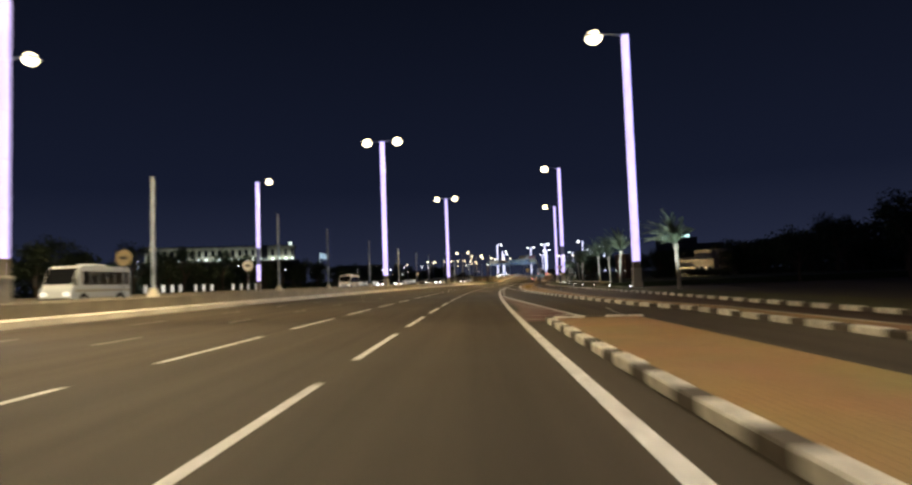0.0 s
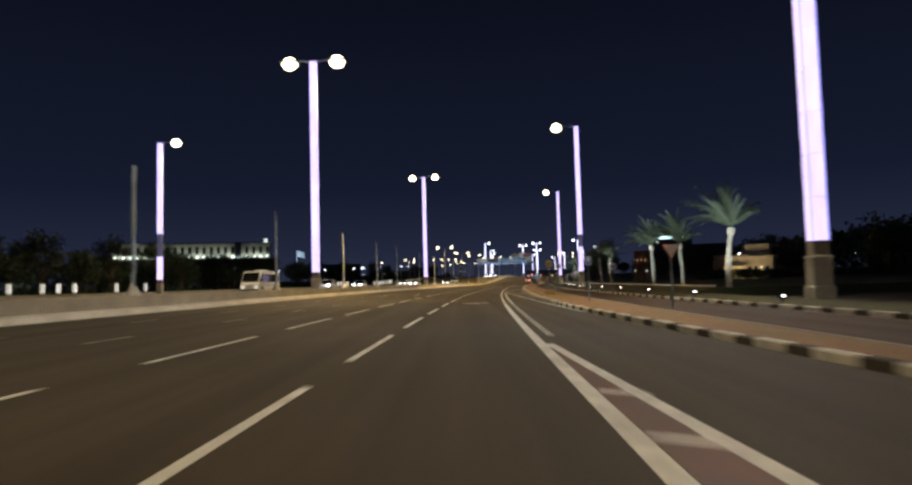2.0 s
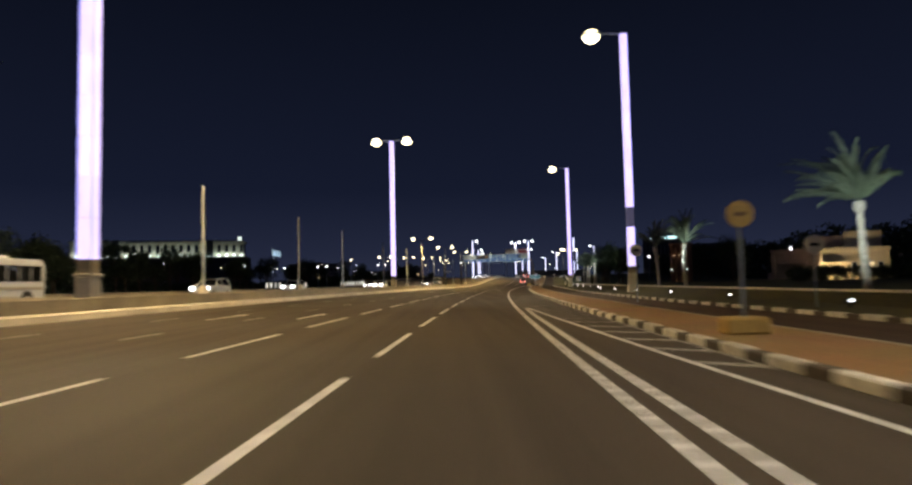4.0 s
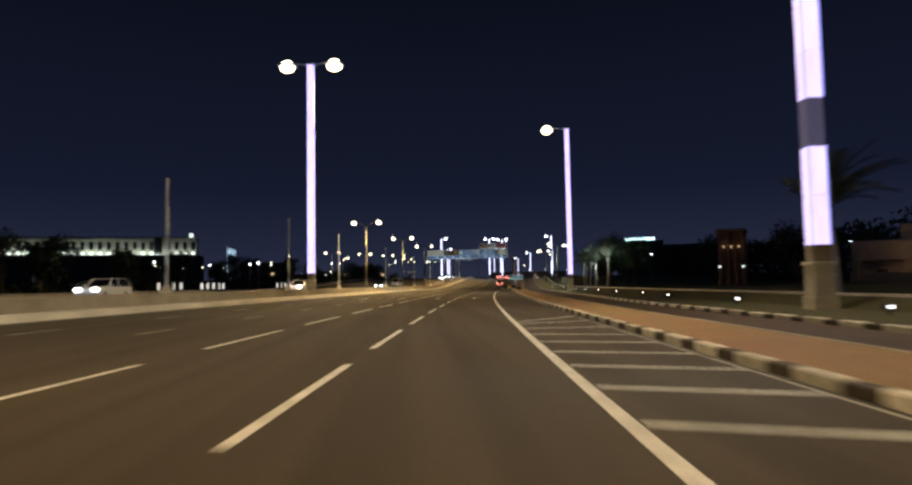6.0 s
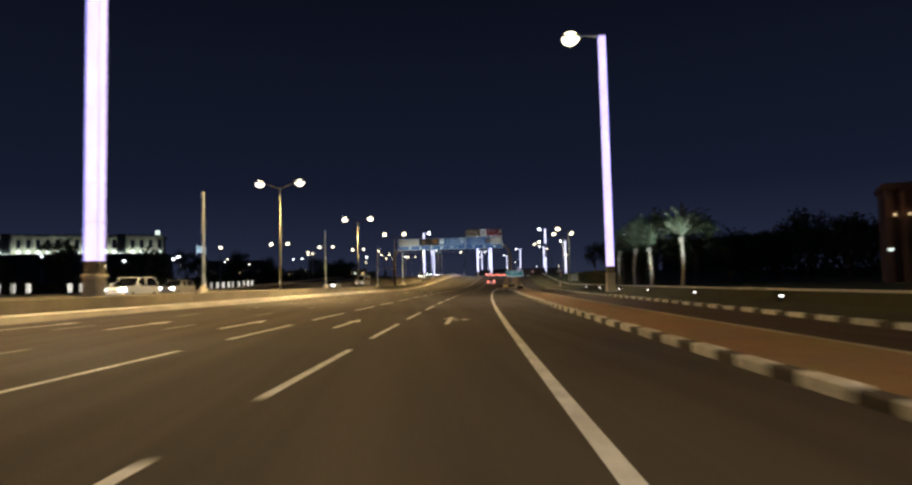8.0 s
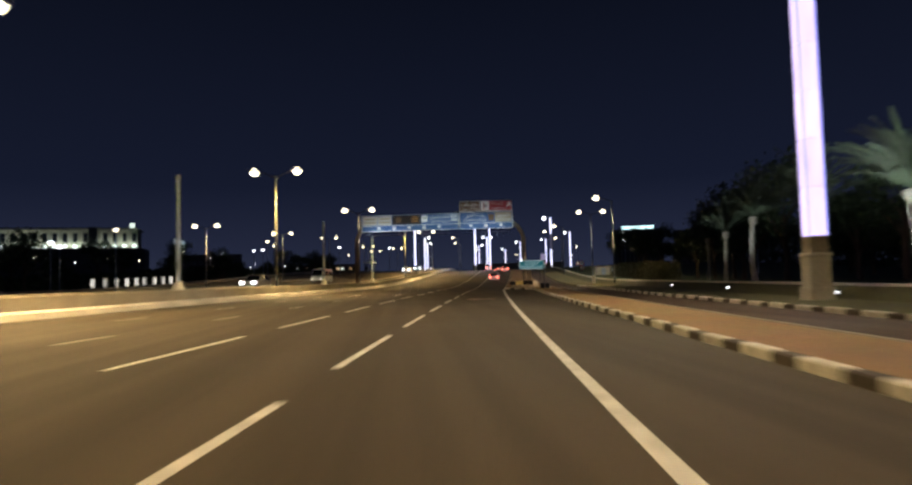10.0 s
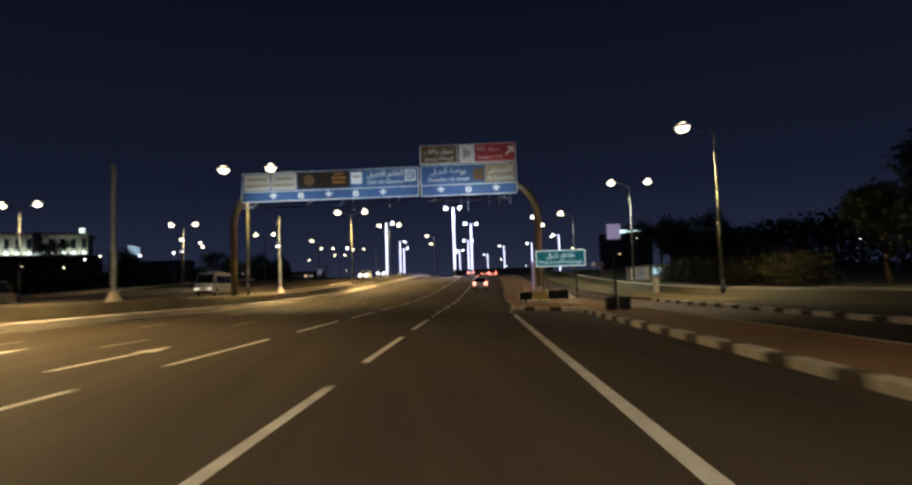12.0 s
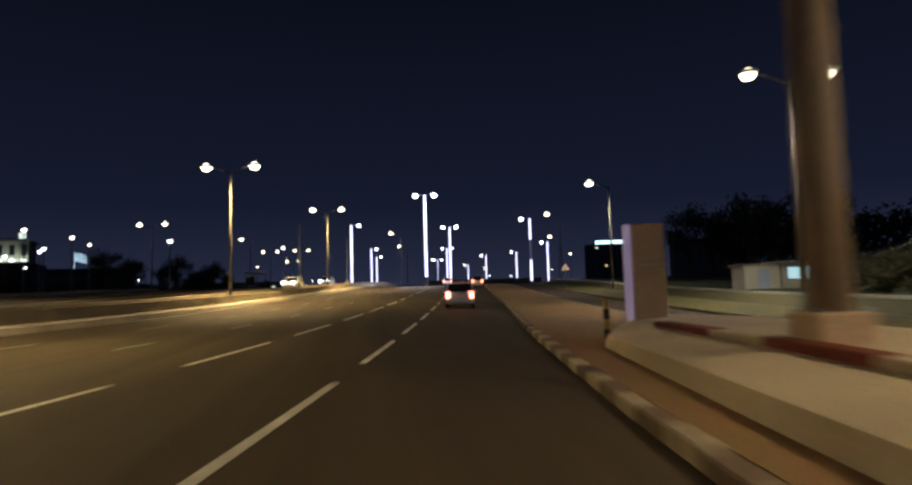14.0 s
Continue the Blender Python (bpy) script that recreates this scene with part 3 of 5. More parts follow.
def lit_column(arms, height=27.0, panels=12, lens=None, led=None, tone="lilac", dead=()):
    top = thing("lit_column", "tall square column clad in glowing " + tone + " panels with street lamps on top", "street lamp", "lit columns along the road")
    bm = bmesh.new()
    box(bm, -0.43, -0.43, -0.05, 0.43, 0.43, 1.80, bevel=0.04)
    part("pedestal", bm, KERB_STRIP, top, "weathered pale concrete pedestal")
    part("plinth_step", boxed(-0.50, -0.50, -0.05, 0.50, 0.50, 0.55, bevel=0.03), KERB_STRIP, top)
    bm = bmesh.new()
    box(bm, -0.48, -0.48, 1.80, 0.48, 0.48, 1.96, bevel=0.03)
    part("collar", bm, KERB_STRIP, top)
    part("neck", boxed(-0.37, -0.37, 1.96, 0.37, 0.37, 2.65, bevel=0.03), CONCRETE, top)
    part("shaft", boxed(-0.29, -0.29, 2.6, 0.29, 0.29, height - 0.05), GREY_PAINT, top)
    step_ = (height - 2.65) / panels
    for i in range(panels):
        z = 2.65 + i * step_
        bm = bmesh.new()
        box(bm, -0.345, -0.345, z + 0.012, 0.345, 0.345, z + step_ - 0.012, bevel=0.02)
        pan = part("light_panel", bm, LED_OFF if i in dead else led or LED, top, "failing dim panel" if i in dead else "glowing " + tone + " panel")
        if i in dead:
            continue
        # added glowing trims stand in for the blue halo beside the panel
        for sx in (-1, 1):
            part("halo_trim", boxed(sx * 0.352 - 0.028, -0.37, z + 0.012, sx * 0.352 + 0.028, -0.30, z + step_ - 0.012), HALO_EDGE, pan)
    part("cap", boxed(-0.39, -0.39, height, 0.39, 0.39, height + 0.16, bevel=0.03), GREY_PAINT, top)
    for x in arms:
        bm = bmesh.new()
        tube(bm, [(0.4 * (1 if x > 0 else -1), 0, height + 0.05), (x * 0.5, 0, height + 0.22), (x, 0, height + 0.1)], [0.13, 0.11, 0.08], 8)
        part("arm", bm, GREY_PAINT, top)
        # lens oversized so that its glowing bowl imitates glare
        lamp_head(top, x, height + 0.0, lens or SODIUM_LENS, 0.85, 1.0, 0.72)
    return top


HEIGHT = 27.0
double = lit_column((-2.8, 2.8))
left_arm = lit_column((-3.3,))
right_arm = lit_column((3.0,))
MED_Z = 0.78
SUNK = 0.06
double.matrix_world = here(117.1, -19.6, SUNK)
for s in (-58.0, 25.8, 201.6):
    copy_thing(double, here(s, -19.5, SUNK))
left_arm.matrix_world = here(236.9, 13.7, 0.1)
copy_thing(left_arm, here(-8.0, 17.5, 0.1))
lit_column((-3.3,), dead=(2,)).matrix_world = here(154.7, 14.1, 0.1)
copy_thing(left_arm, here(78.3, 17.4, 0.1) @ Matrix.Scale(1.11, 4))
right_arm.matrix_world = here(76.0, -58.6, 0.14) @ Matrix.Scale(1.12, 4)
lit_column((3.0,), dead=(2, 3)).matrix_world = here(154.3, -59.3, 0.3)
for s in (-58.0, 25.8, 117.1, 201.6):
    for x in (-2.8, 2.8):
        lamp_light(here(s, -19.5 + x, HEIGHT - 0.9).translation, 30000 if s < 100 else 24000, SODIUM if s < 100 else (1.0, 0.69, 0.28), 0.6, 158)
for s, d in ((-8.0, 17.5), (78.3, 17.4), (154.7, 14.1), (236.9, 13.7)):
    lamp_light(here(s, d - 3.3, HEIGHT - 0.9).translation, 26500, (1.0, 0.90, 0.72) if s < 100 else (1.0, 0.82, 0.54), 0.6, 124, 36)
lamp_light(here(154.3, -56.3, HEIGHT - 0.9).translation, 15000, SODIUM, 0.6, 158)
lamp_light(here(76.0, -55.6, HEIGHT - 0.9).translation, 15000, SODIUM, 0.6, 158)

# columns far up the road, of a bluer white
far_kinds = [lit_column(a, led=LED_FAR, lens=WHITE_LENS, tone="blue-white") for a in ((-3.3,), (3.0,), (-2.8, 2.8))]
placed = set()
for s, d, arms in ((569.0, -7.0, 2), (554.0, -46.5, 1), (680.0, -57.0, 1), (753.0, -64.0, 1), (809.0, -23.0, 2), (901.0, 1.0, 0), (766.0, 14.0, 0), (738.0, 34.0, 0), (662.0, 46.0, 0), (690.0, -12.0, 2)):
    if arms in placed:
        copy_thing(far_kinds[arms], here(s, d, 0.3))
    else:
        far_kinds[arms].matrix_world = here(s, d, 0.3)
        placed.add(arms)
lit_column((-3.3,), led=LED_FAR, lens=WHITE_LENS, tone="blue-white", dead=(4, 5, 6, 7)).matrix_world = here(546.0, 25.0, 0.3)
copy_thing(far_kinds[2], here(419.5, -8.0, 0.0) @ Matrix.Scale(0.66, 4))


# ---- grey masts on the median ----
def mast():
    top = thing("median_mast", "plain pale grey mast on a flared concrete foot, unlit", "mast", "masts along the median")
    bm = bmesh.new()
    lathe(bm, [(0.44, -0.02), (0.44, 0.10), (0.37, 0.25), (0.22, 0.52), (0.17, 0.62)], 12)
    part("foot", bm, KERB_STRIP, top)
    bm = bmesh.new()
    box(bm, -0.09, -0.09, 0.6, 0.09, 0.09, 7.4, bevel=0.02)
    part("post", bm, GREY_PAINT, top)
    part("cap", boxed(-0.105, -0.105, 7.4, 0.105, 0.105, 7.46), GREY_PAINT, top)
    part("hatch", boxed(-0.06, -0.102, 1.4, 0.06, -0.088, 1.9), GALV, top)
    return top


first = mast()
first.matrix_world = here(39.4, -20.0, MED_Z)
for s in (13.0, 61.8, 79.8, 104.0, 129.7, 150.8, 168.2, 193.5, 215.0, 249.8, 284.6, 312.8, 368.0, 398.0):
    copy_thing(first, here(s, -19.6, MED_Z))


# ---- two-armed and one-armed lamp posts ----
POST_STEEL = mat("weathered_post_steel", (0.17, 0.175, 0.185), 0.6, grain=0.15, grain_size=6, stain=0.25, stain_size=1.2)


def lamp_post(arms, height, lens, label):
    top = thing("lamp_post", label, "street lamp", "lamp posts along the road")
    bm = bmesh.new()
    rod(bm, (0, 0, 0), (0, 0, height), 0.13, 0.075, 12)
    part("post", bm, POST_STEEL, top, smooth=True)
    part("base_plate", boxed(-0.26, -0.26, -0.02, 0.26, 0.26, 0.05), GALV, top)
    part("service_door", boxed(-0.06, -0.145, 0.6, 0.06, -0.12, 1.1), GREY_PAINT, top)
    for x in arms:
        bm = bmesh.new()
        tube(bm, [(0, 0, height - 0.25), (x * 0.35, 0, height + 0.12), (x * 0.8, 0, height + 0.42)], [0.06, 0.05, 0.045], 8)
        part("arm", bm, POST_STEEL, top)
        lamp_head(top, x, height + 0.45, lens, 0.38, 0.47, 0.34)
    return top


TWO = "galvanised lamp post with two glowing warm lamp heads"
ONE = "galvanised lamp post with one glowing warm lamp head"
two = lamp_post((-2.0, 2.0), 10.2, WARM_LENS, TWO)
two.matrix_world = here(231.2, -19.2, MED_Z)
for s in (267.5, 345.0, 382.0):
    copy_thing(two, here(s, -19.3, MED_Z))
copy_thing(two, here(306.0, -20.2, MED_Z) @ Matrix.Scale(1.04, 4))
for s, d, z in ((231.2, -19.2, 10.0), (267.5, -19.3, 10.0), (306.0, -20.2, 10.7), (345.0, -19.3, 10.0), (382.0, -19.3, 10.0)):
    for x in (-2.0, 2.0):
        lamp_light(here(s, d + x * 1.15, MED_Z + z).translation, 12000, (1.0, 0.69, 0.28), 0.3, 156)
for s, d, k in ((318.5, -49.9, 1.0), (354.0, -48.8, 1.0), (390.5, -48.0, 0.97), (430.0, -35.2, 0.72), (470.0, -54.0, 1.0), (515.0, -60.0, 1.0)):
    copy_thing(two, here(s, d, 0.5) @ Matrix.Scale(k, 4))
one = lamp_post((-2.0,), 10.8, WARM_LENS, ONE)
one.matrix_world = here(293.6, 15.5, 0.1)
two_r = lamp_post((-2.1, 2.1), 11.7, WARM_LENS, TWO)
two_r.matrix_world = here(326.0, 17.1, 0.1)
for s, d in ((360.0, 15.0), (396.0, 15.0), (448.0, 22.0), (429.6, -14.0), (434.4, -47.6), (466.0, -16.0), (531.0, -10.6)):
    copy_thing(one, here(s, d, 0.1))
lamp_light(here(293.6, 13.2, 10.4).translation, 7000, (1.0, 0.74, 0.40), 0.4, 154)
lamp_light(here(326.0, 14.7, 11.3).translation, 7000, (1.0, 0.88, 0.70), 0.4, 154)
# light added here to brighten the road signs nearby
lamp_light(here(360.0, 12.7, 10.4).translation, 3500, (1.0, 0.88, 0.70), 0.4, 154)
for s, d, z in ((419.5, -8.0, 16.5), (569.0, -7.0, 25.5), (690.0, -12.0, 25.5)):
    lamp_light(here(s, d, z).translation, 30000, (0.90, 0.92, 1.0), 0.6, 158)
for s, d in ((318.5, -49.9), (354.0, -48.8)):
    lamp_light(here(s, d + 2.0, 10.6).translation, 5000, (1.0, 0.76, 0.44), 0.4, 160)


# ---- Arabic writing: joined letter forms, laid from right to left ----
BASE_FORM = {"ا": 0xFE8D, "ر": 0xFEAD, "و": 0xFEED, "د": 0xFEA9, "ة": 0xFE93, "ض": 0xFEBD, "ل": 0xFEDD, "خ": 0xFEA5, "ي": 0xFEF1, "ك": 0xFED9, "ن": 0xFEE5,
             "ش": 0xFEB5, "غ": 0xFECD, "م": 0xFEE1, "ع": 0xFEC9, "ت": 0xFE95, "ق": 0xFED5, "س": 0xFEB1, "ف": 0xFED1, "ط": 0xFEC1}
NO_JOIN = "اروده"


def arabic(text):
    out = []
    for i, c in enumerate(text):
        if c not in BASE_FORM:
            out.append(c)
            continue
        before = i > 0 and text[i - 1] in BASE_FORM and text[i - 1] not in NO_JOIN and text[i - 1] != "ة"
        after = i + 1 < len(text) and text[i + 1] in BASE_FORM and c not in NO_JOIN and c != "ة"
        out.append(chr(BASE_FORM[c] + (3 if before and after else 2 if after else 1 if before else 0)))
    # figures keep their own order
    res, run = [], []
    for c in reversed(out):
        if c in "٠١٢٣٤٥٦٧٨٩":
            run.insert(0, c)
        else:
            res += run + [c]
            run = []
    return "".join(res + run)


# ---- sign gantry over the road ----
GANTRY_S = 300.5
gantry = thing("sign_gantry", "curved steel pipe gantry carrying blue, brown and maroon direction signs", "gantry", m=here(GANTRY_S, 0.0, 0.0))


def pipe_arch():
    bm = bmesh.new()
    right_, left_, zt, r = 4.33, -19.3, 9.35, 2.9
    pts = [(right_, 0, 0.4), (right_, 0, 3.0)] + [(right_ - r + r * math.cos(a), 0, zt - r + r * math.sin(a)) for a in (radians(10 * k) for k in range(10))]
    pts += [(left_ + r - r * math.sin(a), 0, zt - r + r * math.cos(a)) for a in (radians(10 * k) for k in range(10))] + [(left_, 0, 1.0)]
    tube(bm, pts, 0.265, 14)
    return bm


part("pipe_frame", pipe_arch(), mat("tan_steel_paint", (0.23, 0.18, 0.14), 0.6, grain=0.1, stain=0.15), gantry, "tan painted steel pipe", smooth=True)
part("foot_block", boxed(3.99, -0.36, 0.40, 4.69, 0.36, 1.06, bevel=0.03), TAN, gantry)
for bx in (4.05, 4.62):
    for by in (-0.29, 0.29):
        part("bolt", boxed(bx - 0.035, by - 0.035, 1.055, bx + 0.035, by + 0.035, 1.11, bevel=0.008), GALV, gantry)
part("foot_plate", boxed(-19.9, -0.6, 0.95, -18.7, 0.6, 1.08), GALV, gantry)
for x in (2.4, -0.8, -3.9, -6.9, -10.2, -13.4, -16.8):
    part("bracket", boxed(x - 0.06, -0.52, 8.3, x + 0.06, 0.05, 10.5), GALV, gantry)


def sign_panel(x0, z0, x1, z1, face, name="sign_panel", border=0.07, label=""):
    """Panel with a raised white border, facing the driver."""
    p = part(name, boxed(x0, -0.62, z0, x1, -0.54, z1, bevel=0.03), SIGN_WHITE, gantry, label)
    part("sign_face", boxed(x0 + border, -0.628, z0 + border, x1 - border, -0.61, z1 - border), face, p)
    return p


def field(parent, x0, z0, x1, z1, face, y=-0.636):
    return part("sign_field", boxed(x0, y, z0, x1, y + 0.02, z1), face, parent)


def words(parent, text, x, z, size, width=None, material=None, y=-0.642):
    return lettering(text, size, parent, material or SIGN_WHITE, Matrix.Translation((x, y, z)), width)


def down_arrow(parent, x, z):
    bm = bmesh.new()
    for pts in (((-0.34, 0.12), (0.34, 0.12), (0.0, -0.22)), ((-0.1, 0.26), (0.1, 0.26), (0.1, 0.12), (-0.1, 0.12))):
        bm.faces.new([bm.verts.new((x + px, -0.645, z + pz)) for px, pz in pts])
    bmesh.ops.recalc_face_normals(bm, faces=bm.faces[:])
    got = bmesh.ops.extrude_face_region(bm, geom=bm.faces[:])
    bmesh.ops.translate(bm, vec=(0, 0.02, 0), verts=[v for v in got["geom"] if isinstance(v, bmesh.types.BMVert)])
    return part("arrow", bm, SIGN_WHITE, parent)


def disc(parent, x, z, r, material, y=-0.645, name="disc", n=20):
    bm = bmesh.new()
    bmesh.ops.create_cone(bm, cap_ends=True, segments=n, radius1=r, radius2=r, depth=0.02, matrix=Matrix.Translation((x, y, z)) @ Matrix.Rotation(radians(90), 4, "X"))
    return part(name, bm, material, parent)


main_r = sign_panel(-4.5, 8.2, 2.88, 10.6, SIGN_BLUE, label="blue direction sign with a khaki field")
main_l = sign_panel(-18.4, 8.25, -4.64, 10.55, SIGN_BLUE, label="long blue direction sign with pale and dark fields")
for p, x0, x1 in ((main_r, -4.43, 2.81), (main_l, -18.33, -4.71)):
    field(p, x0, 9.01, x1, 9.07, SIGN_WHITE)
field(main_r, 0.42, 9.12, 2.74, 10.48, SIGN_KHAKI)
words(main_r, arabic("روضة الخيل"), -2.35, 10.1, 0.62, 2.7)
words(main_r, "Rawdat Al Khail", -2.35, 9.45, 0.44, 3.05)
part("emblem", boxed(-0.45, -0.64, 9.35, 0.3, -0.62, 10.2), SIGN_BROWN, main_r)
words(main_r, arabic("الكورنيش"), 1.6, 10.1, 0.6, 1.8)
words(main_r, "Al Corniche", 1.6, 9.45, 0.42, 1.95)
PALE_FIELD = mat("pale_sign_face", (0.55, 0.52, 0.44), 0.5, grain=0.06)
for x0, x1 in ((-18.2, -16.15), (-16.05, -14.1)):
    field(main_l, x0, 9.15, x1, 10.42, PALE_FIELD)
    for z, k in ((10.0, 0.72), (9.52, 0.86)):
        w = (x1 - x0) * k / 2
        part("writing_bar", boxed((x0 + x1) / 2 - w, -0.652, z - 0.12, (x0 + x1) / 2 + w, -0.63, z + 0.12), SIGN_KHAKI, main_l)
field(main_l, -14.0, 9.15, -9.95, 10.42, SIGN_DARK)
disc(main_l, -13.1, 9.8, 0.42, SIGN_BROWN, -0.645, "emblem")
ORANGE = mat("orange_sign_face", (0.34, 0.15, 0.035), 0.5, grain=0.08)
for z, w, h in ((10.22, 0.34, 0.09), (9.92, 0.55, 0.10), (9.58, 0.48, 0.11)):
    part("emblem_bar", boxed(-10.8 - w, -0.65, z - h, -10.8 + w, -0.63, z + h, bevel=0.01), ORANGE, main_l, "orange emblem bar")
part("emblem", boxed(-9.85, -0.645, 9.4, -9.0, -0.62, 10.3), SIGN_WHITE, main_l)
part("emblem_bar", boxed(-9.7, -0.655, 9.85, -9.15, -0.64, 10.05), SIGN_BACK, main_l)
words(main_l, arabic("الغانم العتيق"), -7.2, 10.1, 0.6, 2.75)
words(main_l, "Old Al Ghanim", -7.2, 9.45, 0.42, 2.8)
part("emblem", boxed(-5.7, -0.642, 9.45, -4.86, -0.62, 10.35), SIGN_WHITE, main_l)
disc(main_l, -5.28, 9.9, 0.34, SIGN_BLUE, -0.65, "emblem_ring")
disc(main_l, -5.28, 9.9, 0.22, SIGN_WHITE, -0.656, "emblem_ring")
disc(main_l, -5.28, 9.9, 0.11, SIGN_BLUE, -0.662, "emblem_ring")
for x, p in ((-15.9, main_l), (-11.6, main_l), (-7.4, main_l), (-2.95, main_r), (1.25, main_r)):
    down_arrow(p, x, 8.66)
for x, p in ((-13.75, main_l), (-9.5, main_l), (-0.85, main_r)):
    disc(p, x, 8.64, 0.24, SIGN_WHITE, -0.642)
    part("route_bar", boxed(x - 0.07, -0.66, 8.5, x + 0.07, -0.645, 8.78), SIGN_BACK, p)
brown = sign_panel(-4.5, 10.68, -1.6, 12.16, SIGN_BROWN, label="brown place sign")
words(brown, arabic("سوق واقف"), -3.05, 11.68, 0.6, 2.3)
words(brown, "Souq Waqif", -3.05, 11.05, 0.42, 2.2)
maroon = sign_panel(-1.5, 10.68, 2.85, 12.14, SIGN_MAROON, label="maroon stadium sign with a white pictogram")
field(maroon, -1.43, 10.75, -0.3, 12.07, SIGN_WHITE)
part("pictogram", boxed(-1.15, -0.65, 11.0, -1.05, -0.63, 11.85), SIGN_MAROON, maroon)
disc(maroon, -0.85, 11.42, 0.26, SIGN_BACK, -0.65, "pictogram")
words(maroon, arabic("استاد ٩٧٤"), 0.75, 11.68, 0.5, 1.7)
words(maroon, "Stadium 974", 0.85, 11.05, 0.36, 1.9)
bm = bmesh.new()
for pts in (((2.0, 11.25), (2.14, 11.12), (2.5, 11.5), (2.36, 11.62)), ((2.12, 11.82), (2.7, 11.86), (2.66, 11.28))):
    bm.faces.new([bm.verts.new((px, -0.65, pz)) for px, pz in pts])
part("arrow", bm, SIGN_WHITE, maroon)
for x, l in ((-2.6, 0.95), (-1.45, 0.8), (-0.95, 0.95), (0.7, 0.75), (1.5, 0.9), (2.3, 0.5), (-7.0, 0.5), (-9.8, 0.6)):
    bm = bmesh.new()
    rod(bm, (x, -0.1, 9.1), (x, -0.1, 8.1 - l), 0.035, n=6)
    box(bm, x - 0.09, -0.24, 8.0 - l, x + 0.09, 0.06, 8.13 - l, bevel=0.02)
    part("traffic_sensor", bm, GALV, gantry)

# made-up lamp bars that brighten the sign faces from below
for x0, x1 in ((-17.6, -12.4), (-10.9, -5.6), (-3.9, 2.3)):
    bar_ = part("sign_light", boxed(x0, -2.32, 7.56, x1, -2.20, 7.66, bevel=0.02), GALV, gantry, "added slim lamp bar that brightens the sign")
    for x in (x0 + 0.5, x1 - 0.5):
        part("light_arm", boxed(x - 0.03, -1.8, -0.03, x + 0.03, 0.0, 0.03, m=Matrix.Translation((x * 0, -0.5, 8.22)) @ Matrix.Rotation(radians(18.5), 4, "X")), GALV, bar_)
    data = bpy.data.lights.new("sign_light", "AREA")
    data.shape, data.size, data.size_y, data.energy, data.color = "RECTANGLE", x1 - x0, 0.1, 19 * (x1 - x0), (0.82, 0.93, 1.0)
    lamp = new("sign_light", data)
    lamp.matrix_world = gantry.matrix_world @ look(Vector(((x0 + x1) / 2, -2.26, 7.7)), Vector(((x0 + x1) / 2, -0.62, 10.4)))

# plinth at the gantry's foot
plinth = thing("gantry_plinth", "low sloping pale concrete plinth with red painted kerb blocks", "plinth", m=here(300.5, 0, 0))
bm = bmesh.new()
ROWS = ((-12.0, 2.35, 3.8, 5.4, 0.26, 0.40, 0.42), (-5.0, 2.48, 3.8, 5.7, 0.36, 0.58, 0.66), (1.0, 2.75, 3.85, 6.0, 0.41, 0.64, 0.76), (6.4, 2.95, 4.0, 6.3, 0.42, 0.64, 0.76), (12.0, 4.6, 4.9, 6.6, 0.46, 0.56, 0.66), (16.0, 6.2, 6.4, 6.9, 0.50, 0.52, 0.55))
grid_ = [[bm.verts.new((r[k], r[0], r[k + 3])) for k in (1, 2, 3)] for r in ROWS]
for a, b in zip(grid_, grid_[1:]):
    for k in (0, 1):
        bm.faces.new((a[k], a[k + 1], b[k + 1], b[k]))
rim = [r[0] for r in grid_] + [grid_[-1][1]] + [r[2] for r in reversed(grid_)] + [grid_[0][1]]
foot_ = [bm.verts.new((v.co.x + (0.16 if v.co.x > 4.2 else -0.10), v.co.y + (0.5 if v.co.y > 15 else -0.5 if v.co.y < -11 else 0.0), 0.08)) for v in rim]
for k in range(len(rim)):
    n_ = (k + 1) % len(rim)
    bm.faces.new((rim[k], rim[n_], foot_[n_], foot_[k]))
bmesh.ops.recalc_face_normals(bm, faces=bm.faces[:])
part("block", bm, PLINTH, plinth)
# a row of painted kerb blocks let into the slope
for i, (y0, y1, x0, x1, z0, z1) in enumerate(((-6.0, -4.2, 3.74, 3.80, 0.62, 0.66), (-4.2, -1.9, 3.80, 3.84, 0.65, 0.67), (-1.9, 0.6, 3.84, 3.90, 0.68, 0.71), (0.6, 2.6, 3.90, 3.94, 0.70, 0.70), (2.6, 6.2, 3.94, 4.10, 0.71, 0.70))):
    m_ = look(Vector((x0, y0, z0)), Vector((x1, y1, z1)))
    long_ = math.hypot(x1 - x0, y1 - y0)
    part("pale_stripe" if i % 2 else "red_stripe", boxed(-0.17, -0.16, -long_ + 0.01, 0.17, 0.03, -0.01, bevel=0.02, m=m_), PLINTH if i % 2 else KERB_RED, plinth)


